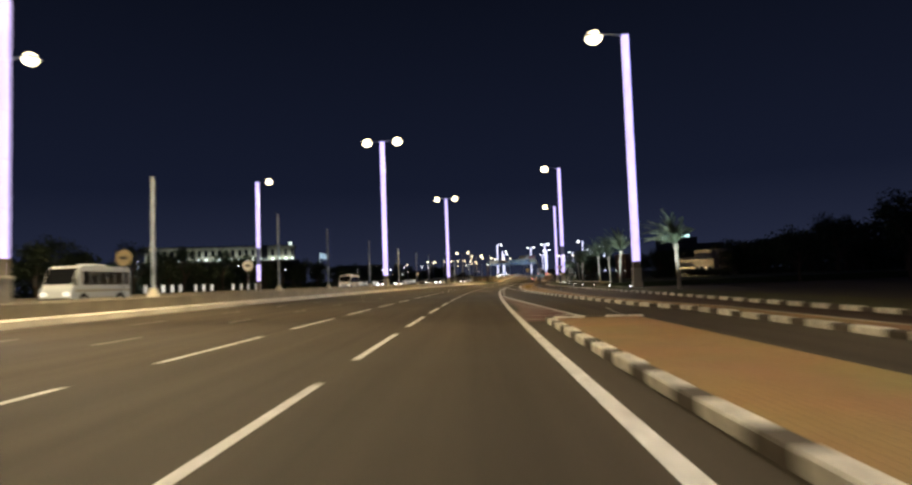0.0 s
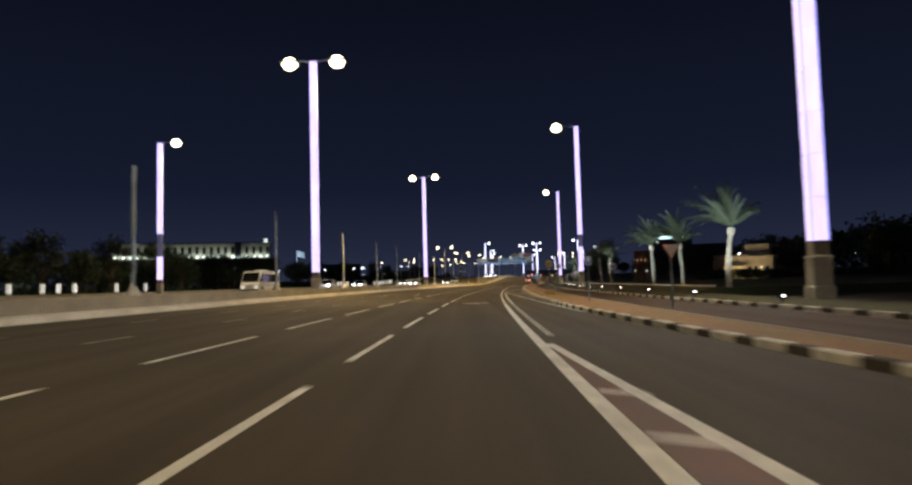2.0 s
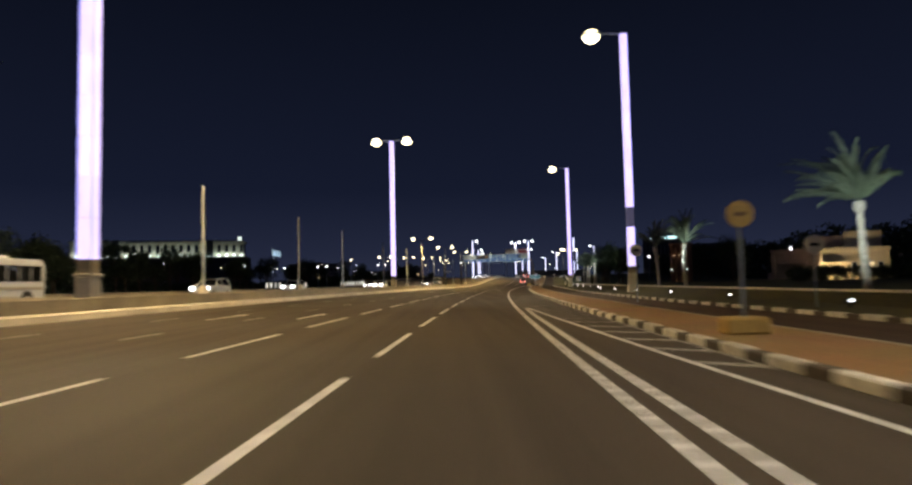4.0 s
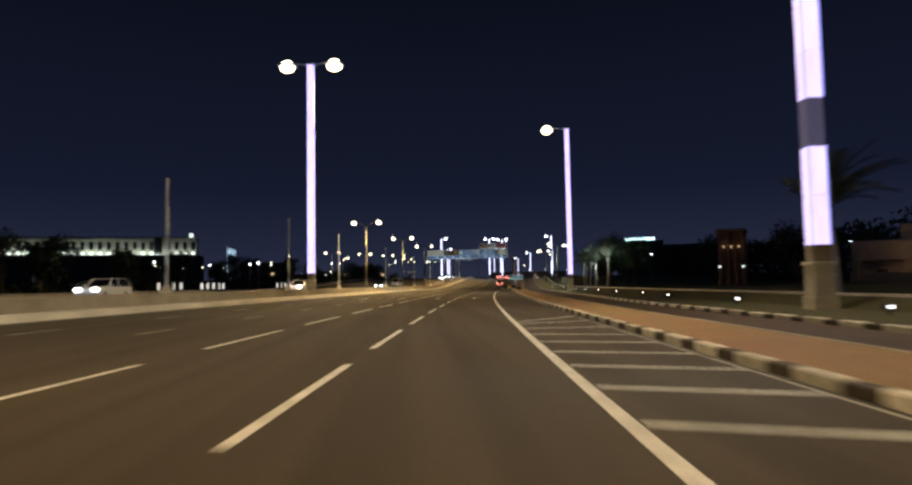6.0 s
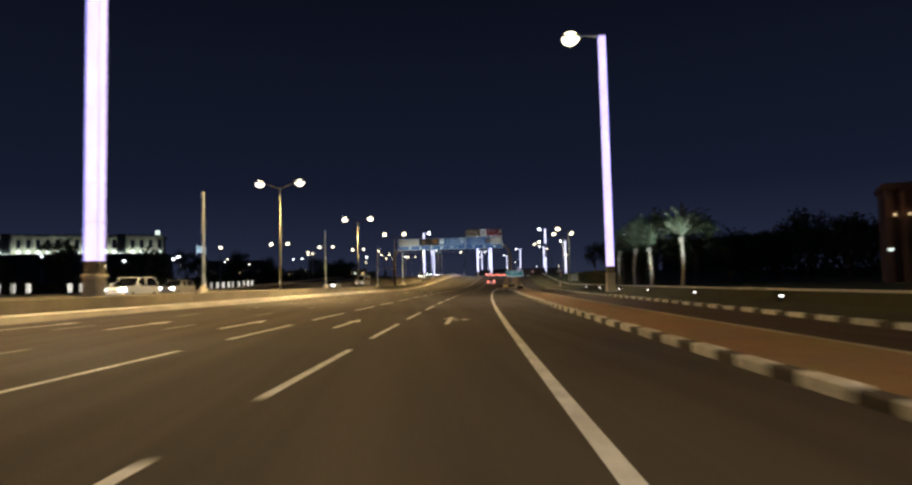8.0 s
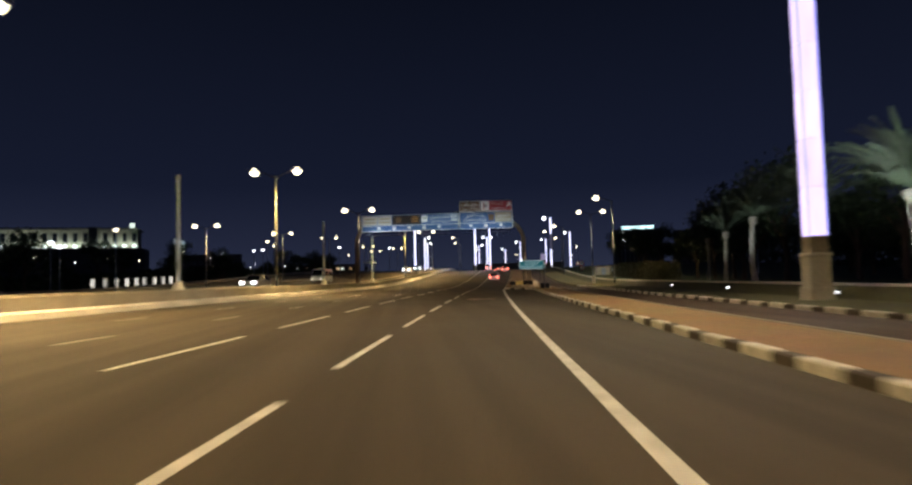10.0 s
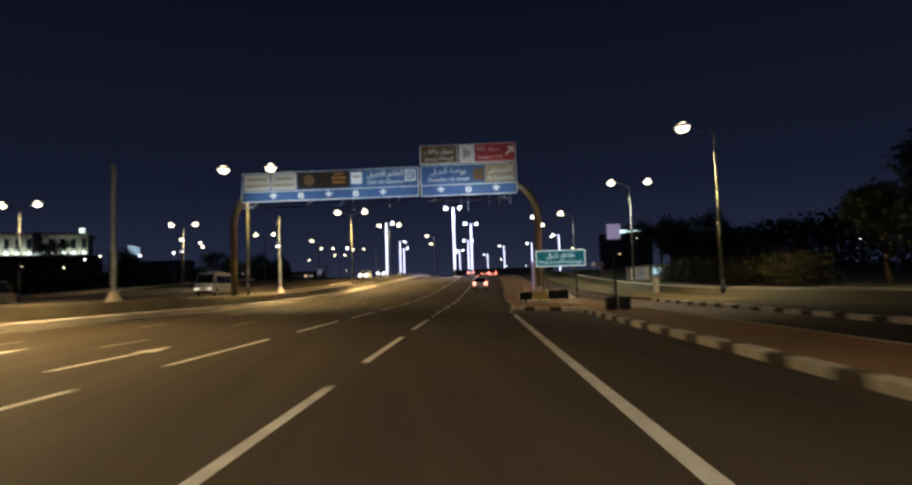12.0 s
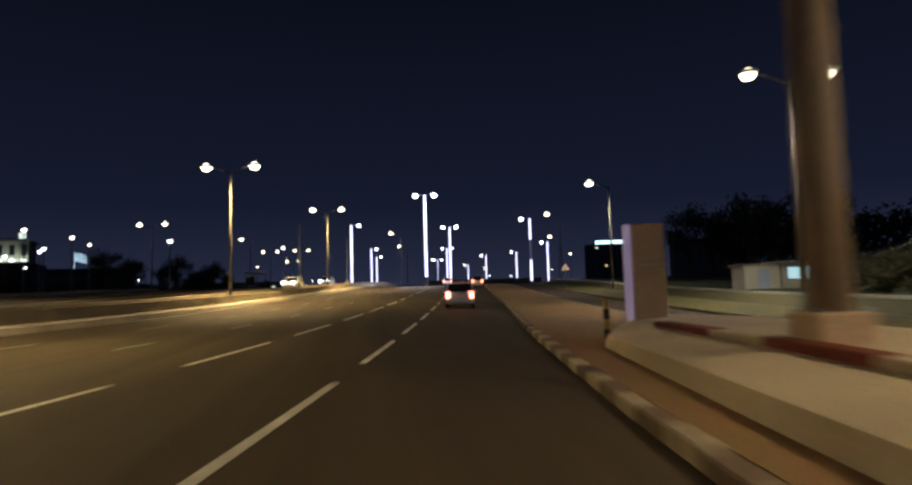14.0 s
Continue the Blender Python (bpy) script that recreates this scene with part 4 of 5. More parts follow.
# ---- signs by the road ----
def round_sign(s, d, z, r, face, label, base=0.12, square=False, turn=0.0, group="small road signs"):
    top = thing("road_sign", label, "road sign", group, here(s, d, base, turn))
    bm = bmesh.new()
    rod(bm, (0, 0, 0), (0, 0, z + r * 0.6), 0.04, n=8)
    part("post", bm, GALV, top)
    bm = bmesh.new()
    m = Matrix.Translation((0, -0.06, z)) @ Matrix.Rotation(radians(90), 4, "X")
    if square:
        box(bm, -r, -0.075, z - r, r, -0.05, z + r, bevel=0.01)
    else:
        bmesh.ops.create_cone(bm, cap_ends=True, segments=24, radius1=r, radius2=r, depth=0.03, matrix=m)
    plate = part("plate", bm, face, top)
    bm = bmesh.new()
    if not square:
        bmesh.ops.create_cone(bm, cap_ends=True, segments=24, radius1=r * 0.8, radius2=r * 0.8, depth=0.01, matrix=Matrix.Translation((0, -0.082, z)) @ Matrix.Rotation(radians(90), 4, "X"))
        part("centre", bm, SIGN_WHITE if face is SIGN_RED else face, plate)
        part("figure_bar", boxed(-r * 0.45, -0.1, z - r * 0.16, r * 0.45, -0.085, z + r * 0.16), BLACK if face is not SIGN_YELLOW else SIGN_BROWN, plate)
    else:
        bm.free()
    return top


SIGN_TAN = mat("faded_tan_sign", (0.30, 0.245, 0.15), 0.6, grain=0.15, stain=0.2)
round_sign(35.3, -19.5, 2.3, 0.45, SIGN_TAN, "round faded tan sign on a post on the median", MED_Z)
round_sign(53.5, -19.4, 2.3, 0.45, SIGN_WHITE, "round pale sign on a post on the median", MED_Z)
round_sign(123.4, 8.2, 2.9, 0.34, SIGN_WHITE, "round pale sign on a post beside the side road")
round_sign(113.0, 13.0, 2.5, 0.40, SIGN_WHITE, "round pale sign on a post on the verge")
round_sign(355.0, 18.6, 1.45, 0.42, SIGN_RED, "round red-rimmed sign on a post on the verge")
round_sign(355.6, 18.5, 2.5, 0.50, SIGN_RED, "round red-rimmed sign on a post on the verge")
yellow = round_sign(100.8, 5.5, 2.65, 0.30, SIGN_YELLOW, "round yellow sign on a post in a yellow foot block", 0.13)
part("foot_block", boxed(-0.46, -0.35, 0.0, 0.46, 0.35, 0.38, bevel=0.05), SIGN_YELLOW, yellow, "worn yellow concrete block")

give = thing("give_way_sign", "pale triangular give-way sign on a post by the side road", "road sign", "small road signs", here(71.0, 7.9, 0.12))
bm = bmesh.new()
rod(bm, (0, 0, 0), (0, 0, 2.6), 0.04, n=8)
part("post", bm, GALV, give)
for k, material, y in ((0.42, SIGN_RED, -0.07), (0.375, SIGN_WHITE, -0.09)):
    bm = bmesh.new()
    bmesh.ops.create_cone(bm, cap_ends=True, segments=3, radius1=k, radius2=k, depth=0.02, matrix=Matrix.Translation((0, y, 2.4)) @ Matrix.Rotation(radians(90), 4, "X") @ Matrix.Rotation(radians(180), 4, "Z"))
    part("plate", bm, material, give)

def warning_sign(m):
    top = thing("warning_sign", "red-rimmed triangular warning sign on a post", "road sign", "small road signs", m)
    bm = bmesh.new()
    rod(bm, (0, 0, 0), (0, 0, 2.8), 0.04, n=8)
    part("post", bm, GALV, top)
    for name, k, material, y in (("plate", 0.62, SIGN_RED, -0.07), ("sign_face", 0.52, SIGN_WHITE, -0.09)):
        bm = bmesh.new()
        bmesh.ops.create_cone(bm, cap_ends=True, segments=3, radius1=k, radius2=k, depth=0.02, matrix=Matrix.Translation((0, y, 2.4)) @ Matrix.Rotation(radians(90), 4, "X"))
        part(name, bm, material, top)
    part("symbol", boxed(-0.04, -0.11, 2.22, 0.04, -0.095, 2.55), BLACK, top)
    return top


warning_sign(here(366.3, 11.1, 0.1))
warning_sign(here(362.0, 18.4, 0.12))

blue_sign = thing("information_sign", "small pale blue rectangular sign on a grey post", "road sign", "small road signs", here(82.1, 6.2, 0.13))
bm = bmesh.new()
rod(bm, (0, 0, 0), (0, 0, 2.55), 0.04, n=8)
part("post", bm, GALV, blue_sign)
plate = part("plate", boxed(-0.17, -0.075, 2.05, 0.17, -0.045, 2.55, bevel=0.015), SIGN_WHITE, blue_sign)
part("sign_face", boxed(-0.15, -0.082, 2.07, 0.15, -0.07, 2.53), mat("pale_blue_sign_face", (0.22, 0.30, 0.55), 0.4, grain=0.06), plate, "pale blue face")
part("symbol", boxed(-0.07, -0.088, 2.28, 0.07, -0.078, 2.46, bevel=0.004), SIGN_WHITE, plate)

# face, rim and writing carry an added glow; no lamp is inside
green = thing("direction_sign", "reflective green direction sign with a white rim and added glow on two posts", "road sign", m=here(292.6, 0, 0.0))
for x in (3.9, 6.0):
    bm = bmesh.new()
    rod(bm, (x, 0.02, 0.1), (x, 0.02, 3.2), 0.045, n=8)
    part("post", bm, DARK_STEEL, green)
plate = part("plate", boxed(3.45, -0.08, 2.38, 6.60, -0.03, 3.42, bevel=0.02), PALE_GLOW, green, "reflective white rim with added glow")
part("sign_face", boxed(3.51, -0.088, 2.44, 6.54, -0.07, 3.36), GREEN_GLOW, plate, "reflective green face with added glow")
lettering(arabic("تقاطع شرق"), 0.48, plate, PALE_GLOW, Matrix.Translation((5.02, -0.096, 3.10)), 1.8)
lettering("Sharq Interchange", 0.3, plate, PALE_GLOW, Matrix.Translation((5.02, -0.096, 2.66)), 2.75)

temp = thing("temporary_sign", "white panel sign on a post weighted with dark blocks", "road sign", m=here(278.5, 5.6, 0.14))
bm = bmesh.new()
rod(bm, (0, 0, 0), (0, 0, 3.7), 0.045, n=8)
part("post", bm, DARK_STEEL, temp)
part("panel", boxed(-0.28, -0.1, 2.98, 0.28, -0.05, 3.62, bevel=0.02), PANEL_GLOW, temp, "lilac-white panel with added glow")
for x in (-0.42, 0.12):
    part("weight_block", boxed(x, -0.3, 0.0, x + 0.42, 0.3, 0.55, bevel=0.04), BLACK, temp)

hazard = thing("hazard_board", "low board with pale yellow and black fields on legs", "barrier", m=here(288.5, 0, 0.13))
for x in (2.45, 3.3, 4.2, 4.8):
    part("leg", boxed(x - 0.04, 0.0, 0.0, x + 0.04, 0.07, 0.75), DARK_STEEL, hazard)
    part("foot", boxed(x - 0.05, -0.28, 0.0, x + 0.05, 0.34, 0.05, bevel=0.01), DARK_STEEL, hazard)
part("yellow_field", boxed(2.84, -0.05, 0.30, 3.72, 0.0, 0.74, bevel=0.01), mat("pale_yellow_board", (0.95, 0.82, 0.34), 0.5, grain=0.08, stain=0.15), hazard)
part("black_field", boxed(3.75, -0.05, 0.31, 4.90, 0.0, 0.80, bevel=0.01), BLACK, hazard)
part("black_field", boxed(2.12, -0.05, 0.30, 2.81, 0.0, 0.72, bevel=0.01), BLACK, hazard)

totem = thing("information_totem", "tan panel totem with a pale edge standing on the apron", "totem", m=here(311.5, 5.3, 0.13))
part("body", boxed(-0.56, -0.14, 0.25, 0.40, 0.14, 3.10, bevel=0.03), TAN, totem)
for z, w in ((2.1, 0.34), (1.9, 0.26)):
    part("writing_bar", boxed(-0.08 - w, -0.152, z - 0.035, -0.08 + w, -0.139, z + 0.035), SIGN_BACK, totem)
part("edge_strip", boxed(-0.76, -0.15, 0.25, -0.58, 0.15, 3.10, bevel=0.02), glow("dim_lilac_strip", (0.66, 0.50, 1.0), 0.16), totem, "softly lit lilac edge strip")
part("plinth", boxed(-0.84, -0.3, 0.0, 0.48, 0.3, 0.25, bevel=0.02), CONCRETE, totem)

post = thing("marker_post", "slim black and yellow marker post on the apron", "bollard", m=here(309.0, 3.4, 0.13))
for i in range(4):
    part("band", boxed(-0.06, -0.06, i * 0.25, 0.06, 0.06, i * 0.25 + 0.25), SIGN_YELLOW if i % 2 else BLACK, post)

booth = thing("guard_booth", "small pale guard booth with a wide blue-lit window", "booth", m=here(339.5, 23.7, 0.3))
part("wall", boxed(-1.75, -1.2, -0.4, 1.75, 1.4, 1.95, bevel=0.03), FACADE, booth)
part("roof", boxed(-2.1, -1.6, 1.95, 2.0, 1.7, 2.12, bevel=0.03), FACADE, booth)
win = part("window", boxed(-1.42, -1.25, 0.80, 1.42, -1.19, 1.76), DARK_STEEL, booth)
part("pane", boxed(-1.35, -1.27, 0.87, 0.20, -1.24, 1.69), WINDOW_BLUE, win, "pale blue lit pane")
part("pane", boxed(0.28, -1.27, 0.87, 1.35, -1.24, 1.69), glow("dim_blue_pane", (0.30, 0.55, 0.70), 0.35), win, "dimmer blue pane with a blind")
part("mullion", boxed(0.21, -1.28, 0.86, 0.27, -1.23, 1.70), GREY_PAINT, win)
annex = part("annex", boxed(-4.3, -1.0, -0.4, -1.77, 1.2, 1.85, bevel=0.04), KERB_STRIP, booth, "paler plastered annex")
part("annex_roof", boxed(-4.45, -1.2, 1.85, -1.78, 1.4, 2.0, bevel=0.03), FACADE, annex)
part("annex_door", boxed(-3.3, -1.04, -0.3, -2.5, -0.99, 1.6, bevel=0.01), GREY_PAINT, annex)

pillar = thing("gate_pillar", "short pale stone pillar on the grass verge", "pillar", m=here(307.0, 14.7, 0.14))
part("shaft", boxed(-0.20, -0.20, 0.0, 0.20, 0.20, 1.0, bevel=0.03), KERB_STRIP, pillar)
part("cap", boxed(-0.26, -0.26, 1.0, 0.26, 0.26, 1.12, bevel=0.03), KERB_STRIP, pillar)


# ---- lit bollards along the far side ----
def lit_bollard():
    top = thing("lit_bollard", "short white bollard with a glowing front panel", "bollard", "lit bollards along the sea front")
    part("post", boxed(-0.22, -0.22, 0.0, 0.22, 0.22, 1.55, bevel=0.03), SIGN_WHITE, top)
    part("cap", boxed(-0.26, -0.26, 1.55, 0.26, 0.26, 1.63, bevel=0.02), CONCRETE, top)
    part("light_panel", boxed(-0.17, -0.24, 0.25, 0.17, -0.222, 1.45), BOLLARD_LIT, top, "glowing white panel")
    part("light_panel", boxed(0.222, -0.17, 0.25, 0.24, 0.17, 1.45), BOLLARD_LIT, top, "glowing white panel")
    return top


rng = random.Random(4)
bol = lit_bollard()
bol.matrix_world = here(112.0, -62.0, 0.9)
spots = [115.0 + 3.0 * i for i in range(8) if i != 4] + [146 + 4.2 * i for i in range(4)] + [246 + 2.7 * i for i in range(11) if i not in (4, 5)] + [306 + 2.9 * i for i in range(10)]
for s in spots:
    copy_thing(bol, here(s, -62.0 + rng.uniform(-0.2, 0.2), 0.9))
terrace = tagged(part("sea_front_terrace", rail(60, 420, [(-61, 0), (-61, 0.9), (-65.9, 0.9), (-65.9, 0)]), CONCRETE), "low concrete terrace under the lit bollards", "terrace", kind="structure")


# ---- palms and trees ----
def palm(height, seed, fronds=46):
    r = random.Random(seed)
    top = thing("palm_tree", "date palm with a rough pale trunk and drooping grey-green fronds", "palm tree", "palms along the verge")
    bm = bmesh.new()
    pts, rad = [], []
    lean = r.uniform(-0.35, 0.35)
    for i in range(15):
        u = i / 14
        pts.append((lean * u * u, 0.15 * math.sin(u * 3), height * u))
        rad.append(0.195 - 0.055 * u + (0.035 if i % 2 else 0.0) + (0.12 if i >= 13 else 0))
    tube(bm, pts, rad, 9)
    part("trunk", bm, PALM_BARK, top)
    cx = Vector((lean, 0.15 * math.sin(3), height))
    bm = bmesh.new()
    for k in range(fronds):
        az = 2 * math.pi * k / fronds * 2.4 + r.uniform(-0.2, 0.2)
        el = radians(r.uniform(28, 98))
        length = r.uniform(2.3, 3.7)
        droop = r.uniform(25, 80)
        out = Vector((math.cos(az), math.sin(az), 0))
        side = Vector((-out.y, out.x, 0))
        spine = []
        for i in range(9):
            u = i / 8
            a = el - u * u * radians(droop)
            p = spine[-1] + (out * math.cos(a) + Vector((-0.5 * u, 0, math.sin(a)))) * length / 8 if spine else cx.copy()
            spine.append(p)
        for i in range(8):
            d = (spine[i + 1] - spine[i]).normalized()
            up = side.cross(d)
            w0 = 0.03 * (1 - i / 9)
            bm.faces.new([bm.verts.new(v) for v in (spine[i] - side * w0, spine[i] + side * w0, spine[i + 1] + side * w0, spine[i + 1] - side * w0)])
            for sg in (-1, 1):
                for h in (0.1, 0.35, 0.6, 0.85):
                    if i == 0:
                        continue
                    root = spine[i].lerp(spine[i + 1], h)
                    ll = 0.55 * (1 - abs((i + h) / 8 - 0.45)) * r.uniform(0.8, 1.1)
                    tip = root + side * sg * ll * 0.75 + d * ll * 0.6 - Vector((0, 0, 0.35 * ll)) + up * 0.05
                    bm.faces.new([bm.verts.new(v) for v in (root - d * 0.03, tip, root + d * 0.05)])
    part("crown", bm, FROND, top)
    return top


palms = [palm(4.5, 3), palm(4.1, 8), palm(4.4, 15)]
palms[0].matrix_world = here(66.0, 19.0, -0.1)
palms[1].matrix_world = here(109.0, 19.0, 0.52)
palms[2].matrix_world = here(93.0, 18.0, 0.5)
grove = ((119.5, 18.6), (150.5, 18.4), (161, 18.2), (227, 18.2), (237, 17.9), (246, 18.1), (254.3, 18), (264, 19.4), (280, 23))
for i, (s, d) in enumerate(grove):
    copy_thing(palms[i % 3], here(s, d, 0.53, i * 77))


# spotlights in the verge that light the palm crowns
def spotlight():
    top = thing("ground_spotlight", "small black spotlight in the verge, glowing, aimed at a palm", "spotlight", "spotlights under the palms")
    part("stake", boxed(-0.03, -0.03, 0.0, 0.03, 0.03, 0.2), BLACK, top)
    body = part("body", boxed(-0.16, -0.12, 0.18, 0.16, 0.1, 0.38, bevel=0.03), BLACK, top)
    part("lens", boxed(-0.075, -0.128, 0.245, 0.075, -0.118, 0.315), WHITE_LENS, body)
    return top


spot = spotlight()
SPOT_STEP = 12.6
spot.matrix_world = here(60.9, 13.2, 0.13)
for k in range(1, 17):
    copy_thing(spot, here(60.9 + SPOT_STEP * k, 13.4 if k < 10 else 14.6, 0.14))
for s, ps, pd in ((60.9, 66, 19), (86.1, 93, 18), (98.7, 109, 19), (111.3, 119.5, 18.6), (149.1, 150.5, 18.4), (224.7, 227, 18.2), (230.0, 237, 17.9), (249.9, 254.3, 18), (262.5, 264, 19.4)):
    data = bpy.data.lights.new("palm_spot", "SPOT")
    data.energy, data.color, data.shadow_soft_size, data.spot_size, data.spot_blend = (9000 if s < 90 else 7000) if s < 240 else 1100, (0.88, 1.0, 0.94), 0.08, radians(46), 0.9
    lamp = new("palm_spot", data)
    lamp.matrix_world = look(here(s, 13.6, 0.6).translation, here(ps, pd - 0.5, 4.7).translation)


def tree(height, seed, spread):
    r = random.Random(seed)
    top = thing("tree", "dense dark broadleaf tree with an uneven crown", "tree", "dark trees behind the road")
    bm = bmesh.new()
    tube(bm, [(0, 0, 0), (0.1, 0.05, height * 0.2), (0.0, 0.1, height * 0.45), (0.15, 0.0, height * 0.7)], [0.28, 0.2, 0.15, 0.06], 8)
    tips = []
    for k in range(7):
        az, z0 = 2 * math.pi * k / 7 + r.uniform(-0.3, 0.3), height * r.uniform(0.25, 0.5)
        tip = Vector((math.cos(az) * spread * r.uniform(0.4, 0.75), math.sin(az) * spread * r.uniform(0.4, 0.75), z0 + height * r.uniform(0.15, 0.4)))
        tube(bm, [(0.05, 0.08, z0), tip * 0.5 + Vector((0, 0, z0 * 0.5 + 0.3)), tip], [0.1, 0.07, 0.03], 6)
        tips.append(tip)
    part("trunk", bm, BARK, top)
    tips += [Vector((r.uniform(-0.5, 0.5) * spread, r.uniform(-0.5, 0.5) * spread, height * r.uniform(0.6, 0.88))) for _ in range(9)]
    bm = bmesh.new()
    for tip in tips:
        size = spread * r.uniform(0.32, 0.55)
        for _ in range(150):
            v = Vector((r.gauss(0, 1), r.gauss(0, 1), r.gauss(0, 0.8)))
            p = tip + v.normalized() * size * r.uniform(0.3, 1.0)
            a, b = Vector((r.gauss(0, 1), r.gauss(0, 1), r.gauss(0, 1))).normalized(), Vector((r.gauss(0, 1), r.gauss(0, 1), r.gauss(0, 1))).normalized()
            k = r.uniform(0.14, 0.3)
            bm.faces.new([bm.verts.new(q) for q in (p - a * k, p + b * k * 0.6, p + a * k, p - b * k * 0.6)])
    part("crown", bm, LEAF, top)
    return top


trees = [tree(9.5, 1, 3.4), tree(7.0, 2, 3.0), tree(11.0, 5, 4.2)]
trees[0].matrix_world = here(96, -70, 0)
trees[1].matrix_world = here(50, -69, 0)
trees[2].matrix_world = here(363, 38, 0)
rng = random.Random(9)
for i in range(34):
    copy_thing(trees[i % 3], here(60 + i * 5.6 + rng.uniform(-2, 2), -rng.uniform(69, 80), 0, rng.uniform(0, 360)))
for i in range(16):
    copy_thing(trees[(i + 1) % 3], here(385 + i * 9 + rng.uniform(-3, 3), -rng.uniform(70, 85), -2, rng.uniform(0, 360)))
for i in range(9):
    copy_thing(trees[i % 3], here(366 + i * 4 + rng.uniform(-2, 2), rng.uniform(32, 46), 0, rng.uniform(0, 360)))
for i in range(26):
    s = 70 + i * 10 + rng.uniform(-4, 4)
    d = rng.uniform(40, 62)
    copy_thing(trees[(i * 2) % 3], here(s, d + 24 if 120 < s < 225 else d, -0.5, rng.uniform(0, 360)))

for i in range(13):
    copy_thing(trees[(i + 2) % 3], here(252 + i * 10 + rng.uniform(-3, 3), -rng.uniform(74, 92), 0, rng.uniform(0, 360)))
for i in range(8):
    copy_thing(trees[i % 3], here(254 + i * 5.5 + rng.uniform(-1.5, 1.5), rng.uniform(24.5, 28), 0.3, rng.uniform(0, 360)))

# far belts of trees that close the view on both sides
def tree_belt(label, s0, s1, d0, d1, low, high, count, seed):
    r = random.Random(seed)
    verts, faces = [], []
    for _ in range(count):
        s, d = r.uniform(s0, s1), r.uniform(d0, d1)
        crest = low + (high - low) * (0.5 + 0.5 * noise.noise(Vector((s * 0.09, d * 0.05, seed))) + 0.35 * noise.noise(Vector((s * 0.31, d * 0.2, seed + 9))))
        p = at(s, d, crest * (1 - r.random() ** 1.6) - 0.3)
        a, b = Vector((r.gauss(0, 1), r.gauss(0, 1), r.gauss(0, 1))).normalized(), Vector((r.gauss(0, 1), r.gauss(0, 1), r.gauss(0, 1))).normalized()
        k = r.uniform(0.35, 0.8)
        n = len(verts)
        verts += [p - a * k, p + b * k * 0.6, p + a * k, p - b * k * 0.6]
        faces.append((n, n + 1, n + 2, n + 3))
    me = bpy.data.meshes.new("tree_belt")
    me.from_pydata(verts, [], faces)
    me.materials.append(LEAF)
    return tagged(new("tree_belt", me), label, "trees", kind="stuff")


tree_belt("dark belt of trees beyond the lawn", 90, 480, 72, 92, 7.0, 15.0, 42000, 3)
tree_belt("dark belt of trees beyond the sea front", -20, 225, -92, -82, 4.5, 9.0, 18000, 8)
tree_belt("low dark belt of shrubs beyond the sea front", 225, 640, -94, -82, 1.2, 4.4, 26000, 5)

# clipped hedge behind the bank
hedge_bm = bmesh.new()
rng = random.Random(2)
for _ in range(26000):
    s, d = rng.uniform(296, 331), rng.uniform(20.8, 24.6)
    z = rng.uniform(0.1, 2.55 + 0.35 * math.sin(s * 0.55) + 0.2 * math.sin(s * 1.7 + d))
    p = at(s, d, z + 0.2)
    a, b = Vector((rng.gauss(0, 1), rng.gauss(0, 1), rng.gauss(0, 1))).normalized(), Vector((rng.gauss(0, 1), rng.gauss(0, 1), rng.gauss(0, 1))).normalized()
    k = rng.uniform(0.07, 0.16)
    hedge_bm.faces.new([hedge_bm.verts.new(q) for q in (p - a * k, p + b * k * 0.7, p + a * k, p - b * k * 0.7)])
tagged(part("hedge", hedge_bm, mat("olive_hedge_leaf", (0.034, 0.034, 0.011), 0.7, grain=0.4, grain_size=2.0)), "tall clipped dark green hedge behind the grass bank", "hedge", kind="stuff")


# ---- vehicles ----
def wheel(parent, x, y, r=0.34):
    bm = bmesh.new()
    bmesh.ops.create_cone(bm, cap_ends=True, segments=18, radius1=r, radius2=r, depth=0.24, matrix=Matrix.Translation((x, y, r)) @ Matrix.Rotation(radians(90), 4, "Y"))
    w = part("wheel", bm, RUBBER, parent)
    bm = bmesh.new()
    bmesh.ops.create_cone(bm, cap_ends=True, segments=14, radius1=r * 0.62, radius2=r * 0.55, depth=0.26, matrix=Matrix.Translation((x, y, r)) @ Matrix.Rotation(radians(90), 4, "Y"))
    part("rim", bm, CHROME, w)


